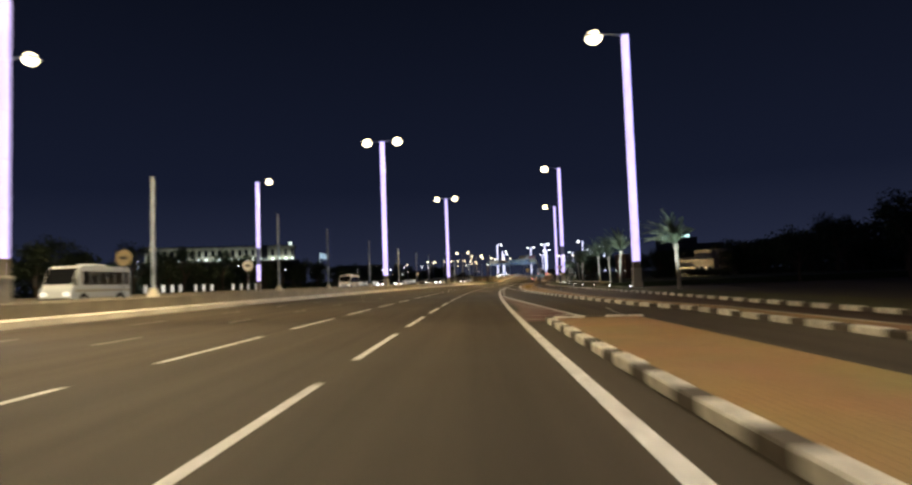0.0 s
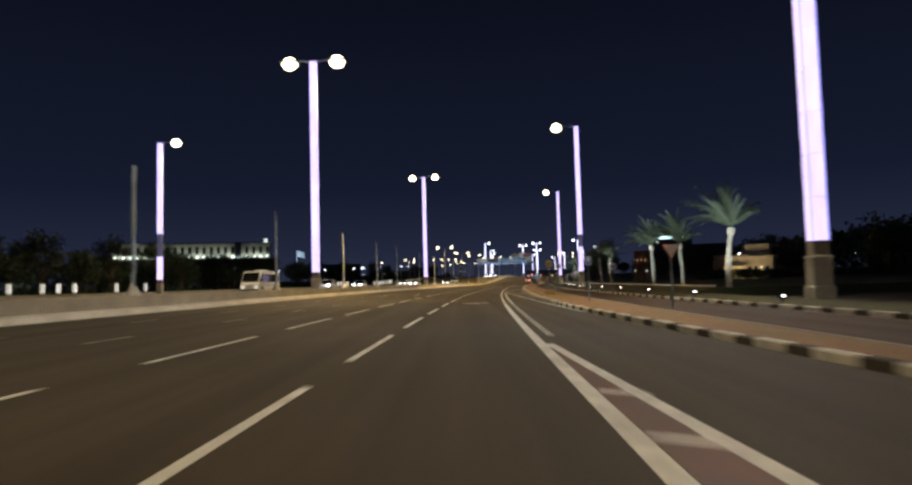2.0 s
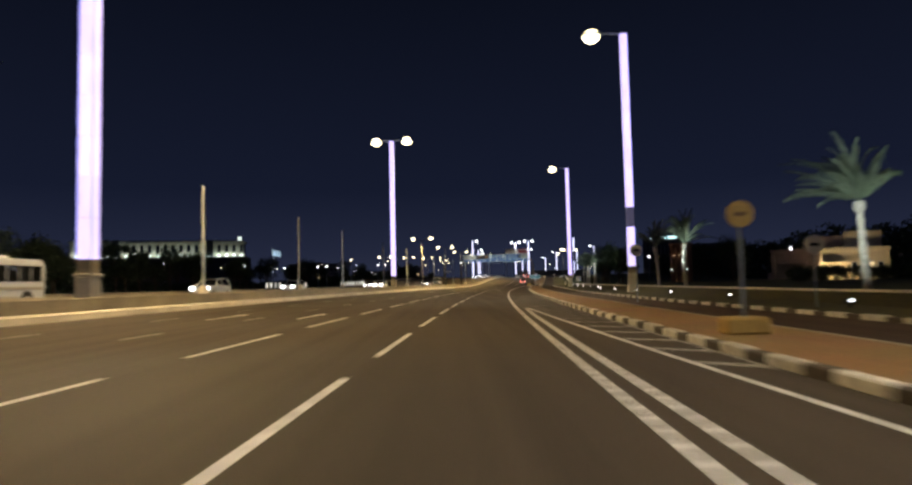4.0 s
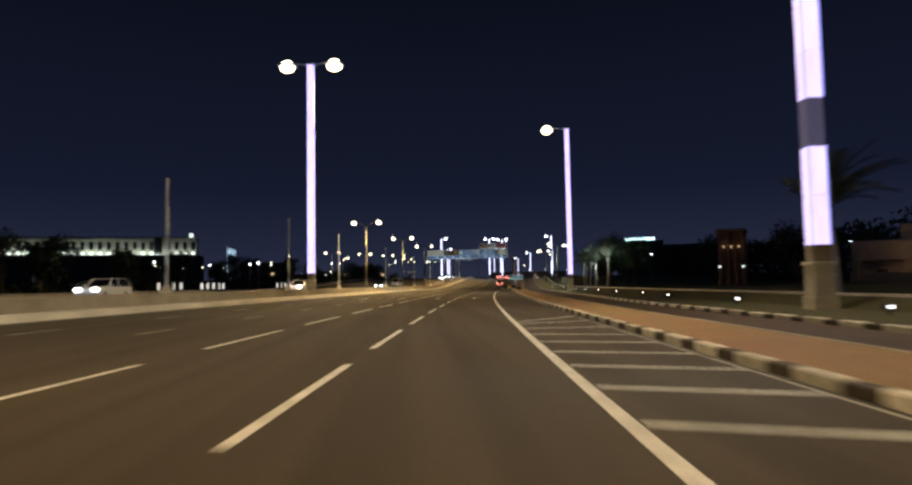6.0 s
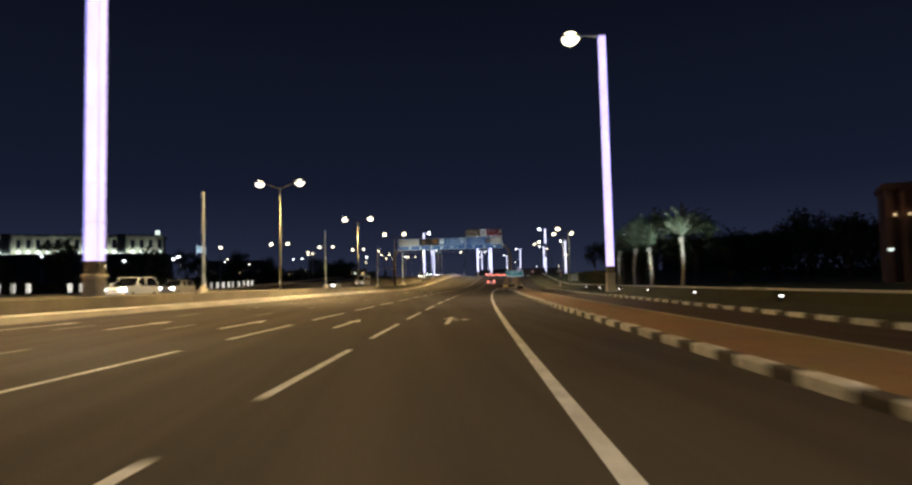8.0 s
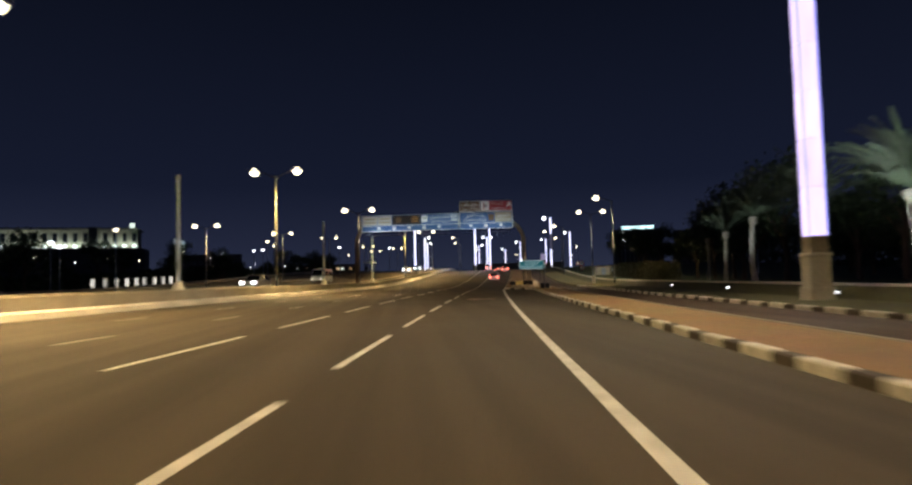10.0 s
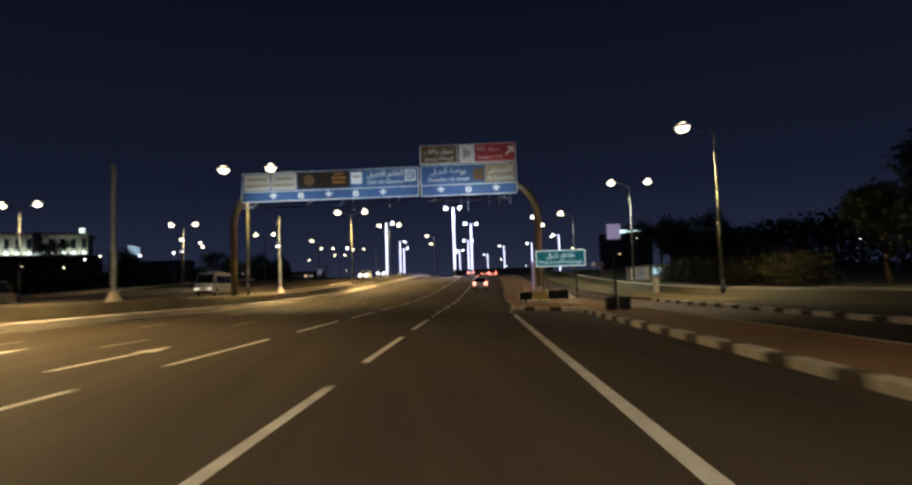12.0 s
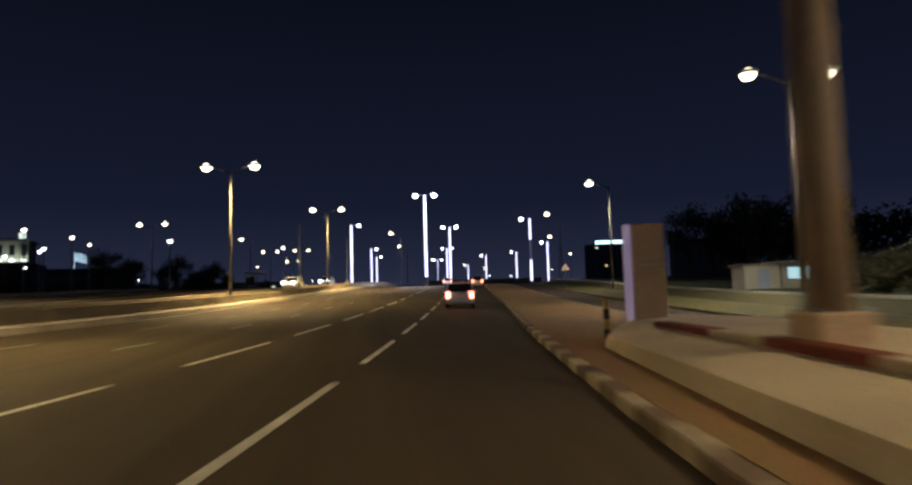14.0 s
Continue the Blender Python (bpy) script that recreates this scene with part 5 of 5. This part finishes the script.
def car(paint, label, facing_us, tall=1.62, long=4.4, wide=1.82):
    """A hatchback or off-roader; local y ahead of it."""
    top = thing("car", label, "car", "vehicles on the road")
    h, l, w = tall, long / 2, wide / 2
    bm = bmesh.new()
    prism(bm, [(-l, 0.42), (-l - 0.06, 0.62), (-l + 0.02, h * 0.60), (-l * 0.93, h * 0.64), (l * 0.36, h * 0.64), (l * 0.88, h * 0.56), (l, h * 0.44), (l + 0.03, 0.45), (l * 0.94, 0.26), (-l * 0.94, 0.26)], -w, w)
    bmesh.ops.bevel(bm, geom=bm.edges[:], offset=0.07, segments=2, affect="EDGES", clamp_overlap=True)
    body = part("body", bm, paint, top, smooth=False)
    bm = bmesh.new()
    base = [(-l * 0.96, h * 0.62), (l * 0.40, h * 0.62), (l * 0.08, h * 0.985), (-l * 0.78, h * 0.985)]
    prism(bm, base, -w * 0.93, w * 0.93)
    for v in bm.verts:
        if v.co.z > h * 0.9:
            v.co.x *= 0.84
    part("cabin_glass", bm, CAR_GLASS, top)
    bm = bmesh.new()
    box(bm, -w * 0.79, -l * 0.80, h * 0.965, w * 0.79, l * 0.10, h + 0.01, bevel=0.03)
    part("roof", bm, paint, top)
    for sx in (-1, 1):
        for a, b in (((-l * 0.97, h * 0.62), (-l * 0.79, h * 0.98)), ((-l * 0.18, h * 0.62), (-l * 0.22, h * 0.98)), ((l * 0.41, h * 0.62), (l * 0.09, h * 0.98))):
            bm = bmesh.new()
            rod(bm, (sx * w * 0.935, a[0], a[1]), (sx * w * 0.79, b[0], b[1]), 0.05, n=6)
            part("pillar", bm, paint, top)
        for y in (-l * 0.62, l * 0.62):
            wheel(top, sx * (w - 0.11), y)
        part("head_lamp", boxed(sx * w * 0.72 - 0.24, l - 0.12, h * 0.44, sx * w * 0.72 + 0.24, l + 0.06, h * 0.44 + 0.22, bevel=0.04), HEAD if facing_us else CHROME, top)
        part("tail_lamp", boxed(sx * w * 0.80 - 0.13, -l - 0.09, h * 0.40, sx * w * 0.80 + 0.13, -l + 0.1, h * 0.64, bevel=0.03), TAIL if not facing_us else SIGN_RED, top)
        part("mirror", boxed(sx * (w + 0.1) - 0.1, l * 0.33, h * 0.62, sx * (w + 0.1) + 0.1, l * 0.39, h * 0.72, bevel=0.02), paint, top)
    part("bumper", boxed(-w * 0.96, -l - 0.12, 0.32, w * 0.96, -l + 0.12, 0.58, bevel=0.05), BLACK if paint is CAR_DARK else paint, top)
    part("number_plate", boxed(-0.27, -l - 0.10, 0.66, 0.27, -l - 0.06, 0.79), SIGN_WHITE, top)
    part("rear_window_trim", boxed(-w * 0.5, -l - 0.085, h * 0.585, w * 0.5, -l - 0.02, h * 0.61), CHROME, top)
    return top


def minibus(paint, label, long=7.0, tall=2.7, wide=2.1):
    """A small coach: raked screen, a band of dark glass between slim pillars, skirt, bumper, roof unit."""
    top = thing("minibus", label, "bus", "vehicles on the road")
    l, w = long / 2, wide / 2
    bm = bmesh.new()
    prism(bm, [(-l, 0.42), (-l - 0.04, tall * 0.86), (-l + 0.22, tall), (l * 0.62, tall), (l * 0.74, tall * 0.96), (l * 0.93, tall * 0.52), (l, tall * 0.42), (l + 0.03, 0.55), (l * 0.96, 0.36), (-l * 0.97, 0.36)], -w, w)
    bmesh.ops.bevel(bm, geom=bm.edges[:], offset=0.09, segments=2, affect="EDGES", clamp_overlap=True)
    part("body", bm, paint, top)
    y0, y1 = -l * 0.93, l * 0.66
    for sx in (-1, 1):
        step_ = (y1 - y0) / 6
        for k in range(6):
            part("window", boxed(sx * (w + 0.004) - 0.012, y0 + k * step_ + 0.03, tall * 0.53, sx * (w + 0.004) + 0.012, y0 + (k + 1) * step_ - 0.03, tall * 0.86, bevel=0.01), CAR_GLASS, top)
        for y in (-l * 0.58, l * 0.62):
            bm = bmesh.new()
            bmesh.ops.create_cone(bm, cap_ends=True, segments=20, radius1=0.50, radius2=0.50, depth=0.03, matrix=Matrix.Translation((sx * (w - 0.002), y, 0.42)) @ Matrix.Rotation(radians(90), 4, "Y"))
            part("wheel_arch", bm, BLACK, top)
            wheel(top, sx * (w - 0.10), y, 0.4)
        part("skirt", boxed(sx * (w + 0.003) - 0.012, -l * 0.40, 0.34, sx * (w + 0.003) + 0.012, l * 0.44, 0.62, bevel=0.01), SIGN_BACK, top)
        part("stripe", boxed(sx * (w + 0.004) - 0.010, -l * 0.95, tall * 0.36, sx * (w + 0.004) + 0.010, l * 0.86, tall * 0.42), SIGN_BACK, top)
        part("head_lamp", boxed(sx * w * 0.72 - 0.2, l - 0.10, 0.76, sx * w * 0.72 + 0.2, l + 0.04, 0.96, bevel=0.03), BUS_LAMP, top)
        arm = bmesh.new()
        tube(arm, [(sx * w * 0.9, l * 0.8, tall * 0.78), (sx * (w + 0.22), l * 0.95, tall * 0.80), (sx * (w + 0.26), l, tall * 0.66)], 0.025, 6)
        mirror_arm = part("mirror", arm, BLACK, top)
        part("mirror_shell", boxed(sx * (w + 0.26) - 0.09, l * 0.97, tall * 0.52, sx * (w + 0.26) + 0.09, l * 1.01, tall * 0.68, bevel=0.02), BLACK, mirror_arm)
    lean = math.atan((0.93 - 0.74) * l / (tall * 0.44))
    part("windscreen", boxed(-w * 0.88, -0.015, -tall * 0.215, w * 0.88, 0.015, tall * 0.215, m=Matrix.Translation((0, l * 0.835 + 0.02, tall * 0.745)) @ Matrix.Rotation(lean, 4, "X")), CAR_GLASS, top)
    part("front_bumper", boxed(-w * 0.98, l - 0.12, 0.34, w * 0.98, l + 0.09, 0.62, bevel=0.05), BLACK, top)
    part("roof_unit", boxed(-w * 0.55, -l * 0.35, tall - 0.02, w * 0.55, l * 0.15, tall + 0.17, bevel=0.06), paint, top)
    return top


BUS_LAMP = glow("dim_head_lamp", (1.0, 0.95, 0.85), 1.6)
ahead = car(CAR_WHITE, "white hatchback with glowing red tail lamps in the lane ahead", False, 1.58, 4.3)
ahead.matrix_world = here(335.0, -0.55)
copy_thing(ahead, here(395.0, 1.5))
copy_thing(ahead, here(430.0, -4.2))
copy_thing(ahead, here(455.0, -0.6))
copy_thing(ahead, here(500.0, -4.0))
copy_thing(ahead, here(520.0, -8.0))
onc = car(CAR_WHITE, "white car with bright head lamps on the far carriageway", True, 1.75, 4.8, 1.9)
onc.matrix_world = here(146.0, -26.5, 0.32, 180)
for s, d in ((215.0, -25.0), (178.0, -29.5), (385.0, -25.0), (410.0, -25.5), (470.0, -29.0), (498.0, -25.0), (530.0, -26.0), (562.0, -30.0), (600.0, -28.0), (640.0, -25.5), (690.0, -29.0)):
    copy_thing(onc, here(s, d, 0.32, 180))
onc_s = car(CAR_SILVER, "silver off-roader with bright head lamps on the far carriageway", True, 1.85, 4.9, 1.95)
onc_s.matrix_world = here(285.0, -28.0, 0.32, 180)
copy_thing(onc_s, here(238.0, -33.0, 0.32, 180))
bus = minibus(CAR_WHITE, "white minibus with dark windows on the far carriageway")
bus.matrix_world = here(119.5, -27.0, 0.32, 180)
for s, d in ((44.0, -27.0), (327.0, -32.0)):
    copy_thing(bus, here(s, d, 0.32, 180))


# ---- buildings and far lights ----
palace = thing("palace", "long pale palace on a rise with a floodlit arcade", "building", m=Matrix.Translation((-235, 843, 0)) @ Matrix.Rotation(radians(14), 4, "Z"))
# base and tower blocks take the darkened colour in place of shade
part("base", boxed(-190, 0, -2, 10, 40, 37), FACADE_DARK, palace, "lower storeys coloured dark as if unlit")
part("arcade_back", boxed(-176, 2.0, 37, 4, 30, 54), FACADE, palace)
part("cornice", boxed(-178, 0.2, 54, 6, 31, 55.2), FACADE, palace)
part("parapet", boxed(-176, 1.2, 55.2, 4, 1.8, 56.4), FACADE, palace)
part("terrace", boxed(-180, -4, 37, 8, 2, 38), FACADE, palace)
for i in range(22):
    x = -174 + i * 8.1
    if i in (5, 17):
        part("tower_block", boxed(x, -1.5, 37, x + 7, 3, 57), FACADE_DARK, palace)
        continue
    part("pilaster", boxed(x, 0.9, 38, x + 2.2, 2.1, 53.9, bevel=0.2), FACADE, palace)
    part("arch_window", boxed(x + 3.4, 1.9, 43.5, x + 6.9, 2.05, 51.5), WINDOW_DARK, palace, "dark tall window")
    bm = bmesh.new()
    bmesh.ops.create_uvsphere(bm, u_segments=12, v_segments=8, radius=1.0, matrix=Matrix.Translation((x + 5.2, 1.2, 39.6)) @ Matrix.Diagonal((2.0, 0.8, 1.5, 1)))
    part("flood_lamp", bm, WINDOW_LIT, palace, "bright flood lamp", smooth=True)
    part("roof_post", boxed(x, 1.2, 56.4, x + 0.8, 1.9, 57.6), FACADE, palace)
# solid turret body glows, standing in for floodlight on it
part("turret", boxed(-3, 4, 55, 1, 8, 61), WINDOW_LIT, palace, "turret with an added glow")
data = bpy.data.lights.new("flood_light", "AREA")
data.shape, data.size, data.size_y, data.energy, data.color = "RECTANGLE", 178, 0.8, 16000, (0.80, 1.0, 0.92)
lamp = new("flood_light", data)
lamp.matrix_world = palace.matrix_world @ look(Vector((-86, -1.5, 38.2)), Vector((-86, 2.0, 46.0)))


def block(name, label, x, y, w, d, h, turn, lit, seed, storey=3.4, bay=3.6, sign=False):
    r = random.Random(seed)
    top = thing(name, label, "building", "buildings in the distance", Matrix.Translation((x, y, 0)) @ Matrix.Rotation(radians(turn), 4, "Z"))
    part("wall", boxed(-w / 2, 0, -1, w / 2, d, h), FACADE_DARK, top)
    part("roof", boxed(-w / 2 - 0.3, -0.3, h, w / 2 + 0.3, d + 0.3, h + 0.8), FACADE_DARK, top)
    for fl in range(max(1, int((h - 1) / storey))):
        for k in range(int(w / bay)):
            x0, z0 = -w / 2 + 0.8 + k * bay, 1.0 + fl * storey
            glowing = r.random() < lit
            part("window", boxed(x0, -0.12, z0, x0 + bay * 0.55, 0.05, z0 + storey * 0.5), (WINDOW_WARM if r.random() < 0.6 else WINDOW_LIT) if glowing else WINDOW_DARK, top)
    if sign:
        part("roof_sign", boxed(-w * 0.32, -0.4, h + 1.2, w * 0.32, 0.1, h + 4.6, bevel=0.2), ROOF_SIGN, top, "glowing pale blue roof sign")
        for x0 in (-w * 0.25, w * 0.25):
            part("sign_post", boxed(x0 - 0.2, -0.1, h + 0.7, x0 + 0.2, 0.2, h + 1.3), DARK_STEEL, top)
    return top


block("office_block", "dark office block with a glowing roof sign", 307, 1003, 60, 40, 56, -17, 0.02, 3, bay=5, sign=True)


def house(name, label, m, w, d, h, warm):
    """A low plastered house: walls, parapet, porch on pillars, windows, a boundary wall with a gate pillar."""
    top = thing(name, label, "house", "houses behind the palms", m)
    part("wall", boxed(-w / 2, 0, -1, w / 2, d, h, bevel=0.05), FACADE, top)
    part("parapet", boxed(-w / 2 - 0.2, -0.2, h, w / 2 + 0.2, d + 0.2, h + 0.55, bevel=0.04), FACADE, top)
    part("upper_storey", boxed(-w * 0.1, d * 0.3, h + 0.5, w * 0.42, d, h + 3.0, bevel=0.05), FACADE, top)
    part("porch_roof", boxed(-w * 0.45, -2.6, h * 0.58, -w * 0.08, -0.05, h * 0.58 + 0.35, bevel=0.03), FACADE, top)
    for x in (-w * 0.43, -w * 0.10):
        part("porch_pillar", boxed(x - 0.22, -2.55, -0.5, x + 0.22, -2.1, h * 0.58, bevel=0.03), FACADE, top)
    part("door", boxed(-w * 0.31, -0.12, 0.0, -w * 0.22, -0.04, 2.3, bevel=0.01), BARK, top, "dark wooden door")
    for k in range(4):
        x0 = -w * 0.02 + k * w * 0.12
        win = part("window", boxed(x0, -0.08, 1.2, x0 + w * 0.075, -0.03, 2.9), GREY_PAINT, top)
        part("pane", boxed(x0 + 0.07, -0.10, 1.27, x0 + w * 0.075 - 0.07, -0.07, 2.83), WINDOW_WARM if k == warm else WINDOW_DARK, win)
    part("boundary_wall", boxed(-w * 0.52, -3.3, -1, w * 0.52, -3.0, 1.8, bevel=0.03), FACADE, top)
    part("gate_pillar", boxed(-w * 0.47, -3.6, -1, -w * 0.43, -2.8, 5.2, bevel=0.04), FACADE, top)
    return top


villa = house("villa", "pale low villa warmly floodlit from the ground behind palms", here(186, 51, 0.3, -24), 9, 7, 4.5, 2)
for px in (-3.2, -1.6, 0.2):
    lamp_ = part("flood_lamp", boxed(px - 0.16, -6.3, 1.15, px + 0.16, -6.0, 1.45, bevel=0.02), WINDOW_WARM, villa, "warm flood lamp")
    lamp_light(villa.matrix_world @ Vector((px, -5.2, 1.7)), 340, (1.0, 0.74, 0.38), 0.15)
lamp_light(villa.matrix_world @ Vector((-4.2, -5.6, 1.0)), 280, (1.0, 0.70, 0.32), 0.15)
part("gate_lamp", boxed(-4.35, -6.1, -0.5, -4.05, -5.8, 0.9, bevel=0.02), BLACK, villa)
neighbour = house("villa", "dim brick-coloured villa with a pale gable and one lit window", here(226, 62, 0.3, -28), 16, 8, 6.0, 0)
lamp_light(neighbour.matrix_world @ Vector((4.0, -3.0, 5.0)), 260, (1.0, 0.55, 0.30), 0.15)
part("wall_lamp", boxed(3.85, -0.35, 4.9, 4.15, 0.02, 5.2, bevel=0.02), WINDOW_WARM, neighbour, "warm wall lamp")


# pillared gateway building beyond the lawn, dimly lit from its own lamps
gateway = thing("pillared_building", "narrow reddish-brown pillared building with small lamps", "building", "houses behind the palms", here(221.5, 34.6, 0.4, -24))
part("wall", boxed(-1.7, 0.0, -0.6, 1.7, 4.0, 7.6, bevel=0.05), FACADE_RED, gateway)
part("cornice", boxed(-1.9, -0.9, 7.6, 1.9, 4.2, 8.1, bevel=0.06), FACADE_RED, gateway)
for k in range(4):
    x = -1.5 + k * 1.0
    column = part("column", boxed(x - 0.2, -0.75, -0.6, x + 0.2, -0.35, 7.6, bevel=0.05), FACADE_RED, gateway)
    part("capital", boxed(x - 0.29, -0.84, 7.15, x + 0.29, -0.26, 7.5, bevel=0.04), FACADE_RED, column)
for x in (-1.0, 0.0, 1.0):
    part("lamp", boxed(x - 0.07, -0.30, 5.5, x + 0.07, -0.01, 5.75, bevel=0.03), WINDOW_WARM, gateway, "small warm wall lamp")
    lamp_light(gateway.matrix_world @ Vector((x, -1.4, 5.9)), 1.6, (1.0, 0.50, 0.26), 0.1)
for x in (-1.5, 1.5):
    part("pane", boxed(x - 0.2, -0.80, 2.7, x + 0.2, -0.76, 2.95, bevel=0.01), WINDOW_LIT, gateway, "small white lit sign")


def shrub(seed):
    r = random.Random(seed)
    top = thing("shrub", "low dark rounded shrub on the lawn", "shrub", "shrubs before the villas")
    bm = bmesh.new()
    for k in range(5):
        a = 2 * math.pi * k / 5
        tube(bm, [(0, 0, 0), (0.35 * math.cos(a), 0.35 * math.sin(a), 0.7), (0.7 * math.cos(a), 0.7 * math.sin(a), 1.4)], [0.05, 0.035, 0.015], 5)
    part("stems", bm, BARK, top)
    bm = bmesh.new()
    for _ in range(520):
        v = Vector((r.gauss(0, 1), r.gauss(0, 1), r.gauss(0, 1))).normalized() * r.uniform(0.5, 1.0)
        q = Vector((v.x * 1.5, v.y * 1.5, 1.15 + v.z * (0.95 + 0.25 * math.sin(4 * v.x))))
        a, b = Vector((r.gauss(0, 1), r.gauss(0, 1), r.gauss(0, 1))).normalized(), Vector((r.gauss(0, 1), r.gauss(0, 1), r.gauss(0, 1))).normalized()
        k = r.uniform(0.08, 0.17)
        bm.faces.new([bm.verts.new(w) for w in (q - a * k, q + b * k * 0.6, q + a * k, q - b * k * 0.6)])
    part("leaves", bm, LEAF, top)
    return top


bush = shrub(6)
bush.matrix_world = here(176, 42, 0.6)
rng = random.Random(31)
for i in range(26):
    copy_thing(bush, here(175 + rng.uniform(-2, 2), 38 + i * 0.75, 0.5, rng.uniform(0, 360)))
block("apartment_block", "dark apartment block with a few lit windows", 220, 640, 40, 20, 30, -20, 0.04, 13)
block("apartment_block", "dark apartment block with a few lit windows", 90, 640, 60, 20, 10, -10, 0.35, 17)
block("apartment_block", "dark apartment block with a few lit windows", -60, 760, 70, 20, 15, 5, 0.3, 19)
block("apartment_block", "dark apartment block with a few lit windows", -110, 640, 40, 20, 20, 10, 0.10, 23)
block("apartment_block", "dark apartment block with a few lit windows", 300, 480, 50, 20, 22, -40, 0.06, 29)


def far_lamp(height, lens):
    top = thing("far_street_lamp", "slim distant street lamp with one small glowing head", "street lamp", "street lamps in the distance")
    bm = bmesh.new()
    rod(bm, (0, 0, 0), (0, 0, height), 0.12, 0.08, 6)
    part("post", bm, GALV, top)
    bm = bmesh.new()
    bmesh.ops.create_icosphere(bm, subdivisions=2, radius=0.34, matrix=Matrix.Translation((0, 0, height + 0.3)) @ Matrix.Diagonal((1, 1, 0.7, 1)))
    part("lens", bm, lens, top)
    part("hood", boxed(-0.38, -0.38, height + 0.5, 0.38, 0.38, height + 0.6, bevel=0.03), GREY_PAINT, top)
    return top


fl_w, fl_c = far_lamp(10.5, WARM_LENS), far_lamp(8.5, WHITE_LENS)
fl_w.matrix_world, fl_c.matrix_world = here(420, -75, -1), here(300, -95, 0)
rng = random.Random(21)
for i, (s, d) in enumerate(((390, -45), (403, -68), (408, -77), (420, -92), (429, -113), (385, -64), (400, -71), (419, -36), (307, -59), (302, -66), (315, -74), (318, -88))):
    copy_thing(fl_w if i in (1, 5, 8) else fl_c, here(s, d, -0.8))
for i in range(16):
    copy_thing(fl_w if rng.random() < 0.55 else fl_c, here(rng.uniform(450, 780), -rng.uniform(70, 210), -0.8))
for i in range(8):
    copy_thing(fl_w if rng.random() < 0.5 else fl_c, here(rng.uniform(470, 800), rng.uniform(-35, 60), -0.6))
for i in range(14):
    copy_thing(fl_w if rng.random() < 0.3 else fl_c, here(rng.uniform(200, 560), rng.uniform(60, 190), -0.6))
for s, d in ((322, 44), (433, 42)):
    copy_thing(fl_c, here(s, d, 0.1))
# lamps added to lift the blackness of the far trees
for s, d in ((205, -90), (262, -100), (150, -88)):
    copy_thing(fl_c, here(s, d, 0))
    lamp_light(here(s, d + 0.5, 8.6).translation, 3200, (0.92, 0.95, 1.0), 0.4, 160)

# bus shelter beyond the opposite road
shelter = thing("bus_shelter", "open bus shelter with a pale flat canopy on four posts", "shelter", m=here(430, -45, 0.4))
part("canopy", boxed(-1.5, -3.2, 3.0, 1.5, 3.2, 3.35, bevel=0.05), SIGN_WHITE, shelter, "pale flat canopy")
for x in (-1.2, 1.2):
    for y in (-2.8, 2.8):
        bm = bmesh.new()
        rod(bm, (x, y, 0), (x, y, 3.0), 0.06, n=8)
        part("post", bm, GALV, shelter)
part("back_panel", boxed(-1.26, -2.7, 0.4, -1.2, 2.7, 2.6, bevel=0.01), CAR_GLASS, shelter)
bench = part("bench", boxed(-1.0, -2.0, 0.42, -0.55, 2.0, 0.5, bevel=0.02), GREY_PAINT, shelter)
for y in (-1.7, 1.7):
    part("bench_leg", boxed(-0.85, y - 0.05, 0.0, -0.7, y + 0.05, 0.42), DARK_STEEL, bench)

# floodlit flag on its pole, far beyond the opposite road
flag = thing("flagpole", "tall white flagpole with a pale flag, floodlit from below", "flagpole", m=Matrix.Translation(at(800, -310, -0.2)))
bm = bmesh.new()
rod(bm, (0, 0, 0), (0, 0, 42), 0.55, 0.30, 10)
part("pole", bm, SIGN_WHITE, flag)
bm = bmesh.new()
cols = [[bm.verts.new((0.3 + 9.0 * u, 0.8 * math.sin(u * 7.0), z - 2.2 * u * u)) for z in (34.0, 37.5, 41.0)] for u in (k / 12 for k in range(13))]
for a, b in zip(cols, cols[1:]):
    for k in range(2):
        bm.faces.new((a[k], b[k], b[k + 1], a[k + 1]))
part("flag", bm, mat("pale_flag_cloth", (0.62, 0.66, 0.72), 0.8, grain=0.1, stain=0.2, stain_size=0.3), flag, "pale rippling flag")
data = bpy.data.lights.new("flag_light", "SPOT")
data.energy, data.color, data.shadow_soft_size, data.spot_size, data.spot_blend = 90000, (0.62, 0.86, 1.0), 0.4, radians(50), 0.4
lamp = new("flag_light", data)
lamp.matrix_world = look(at(772, -306, 6.0), at(800, -307, 30.0))
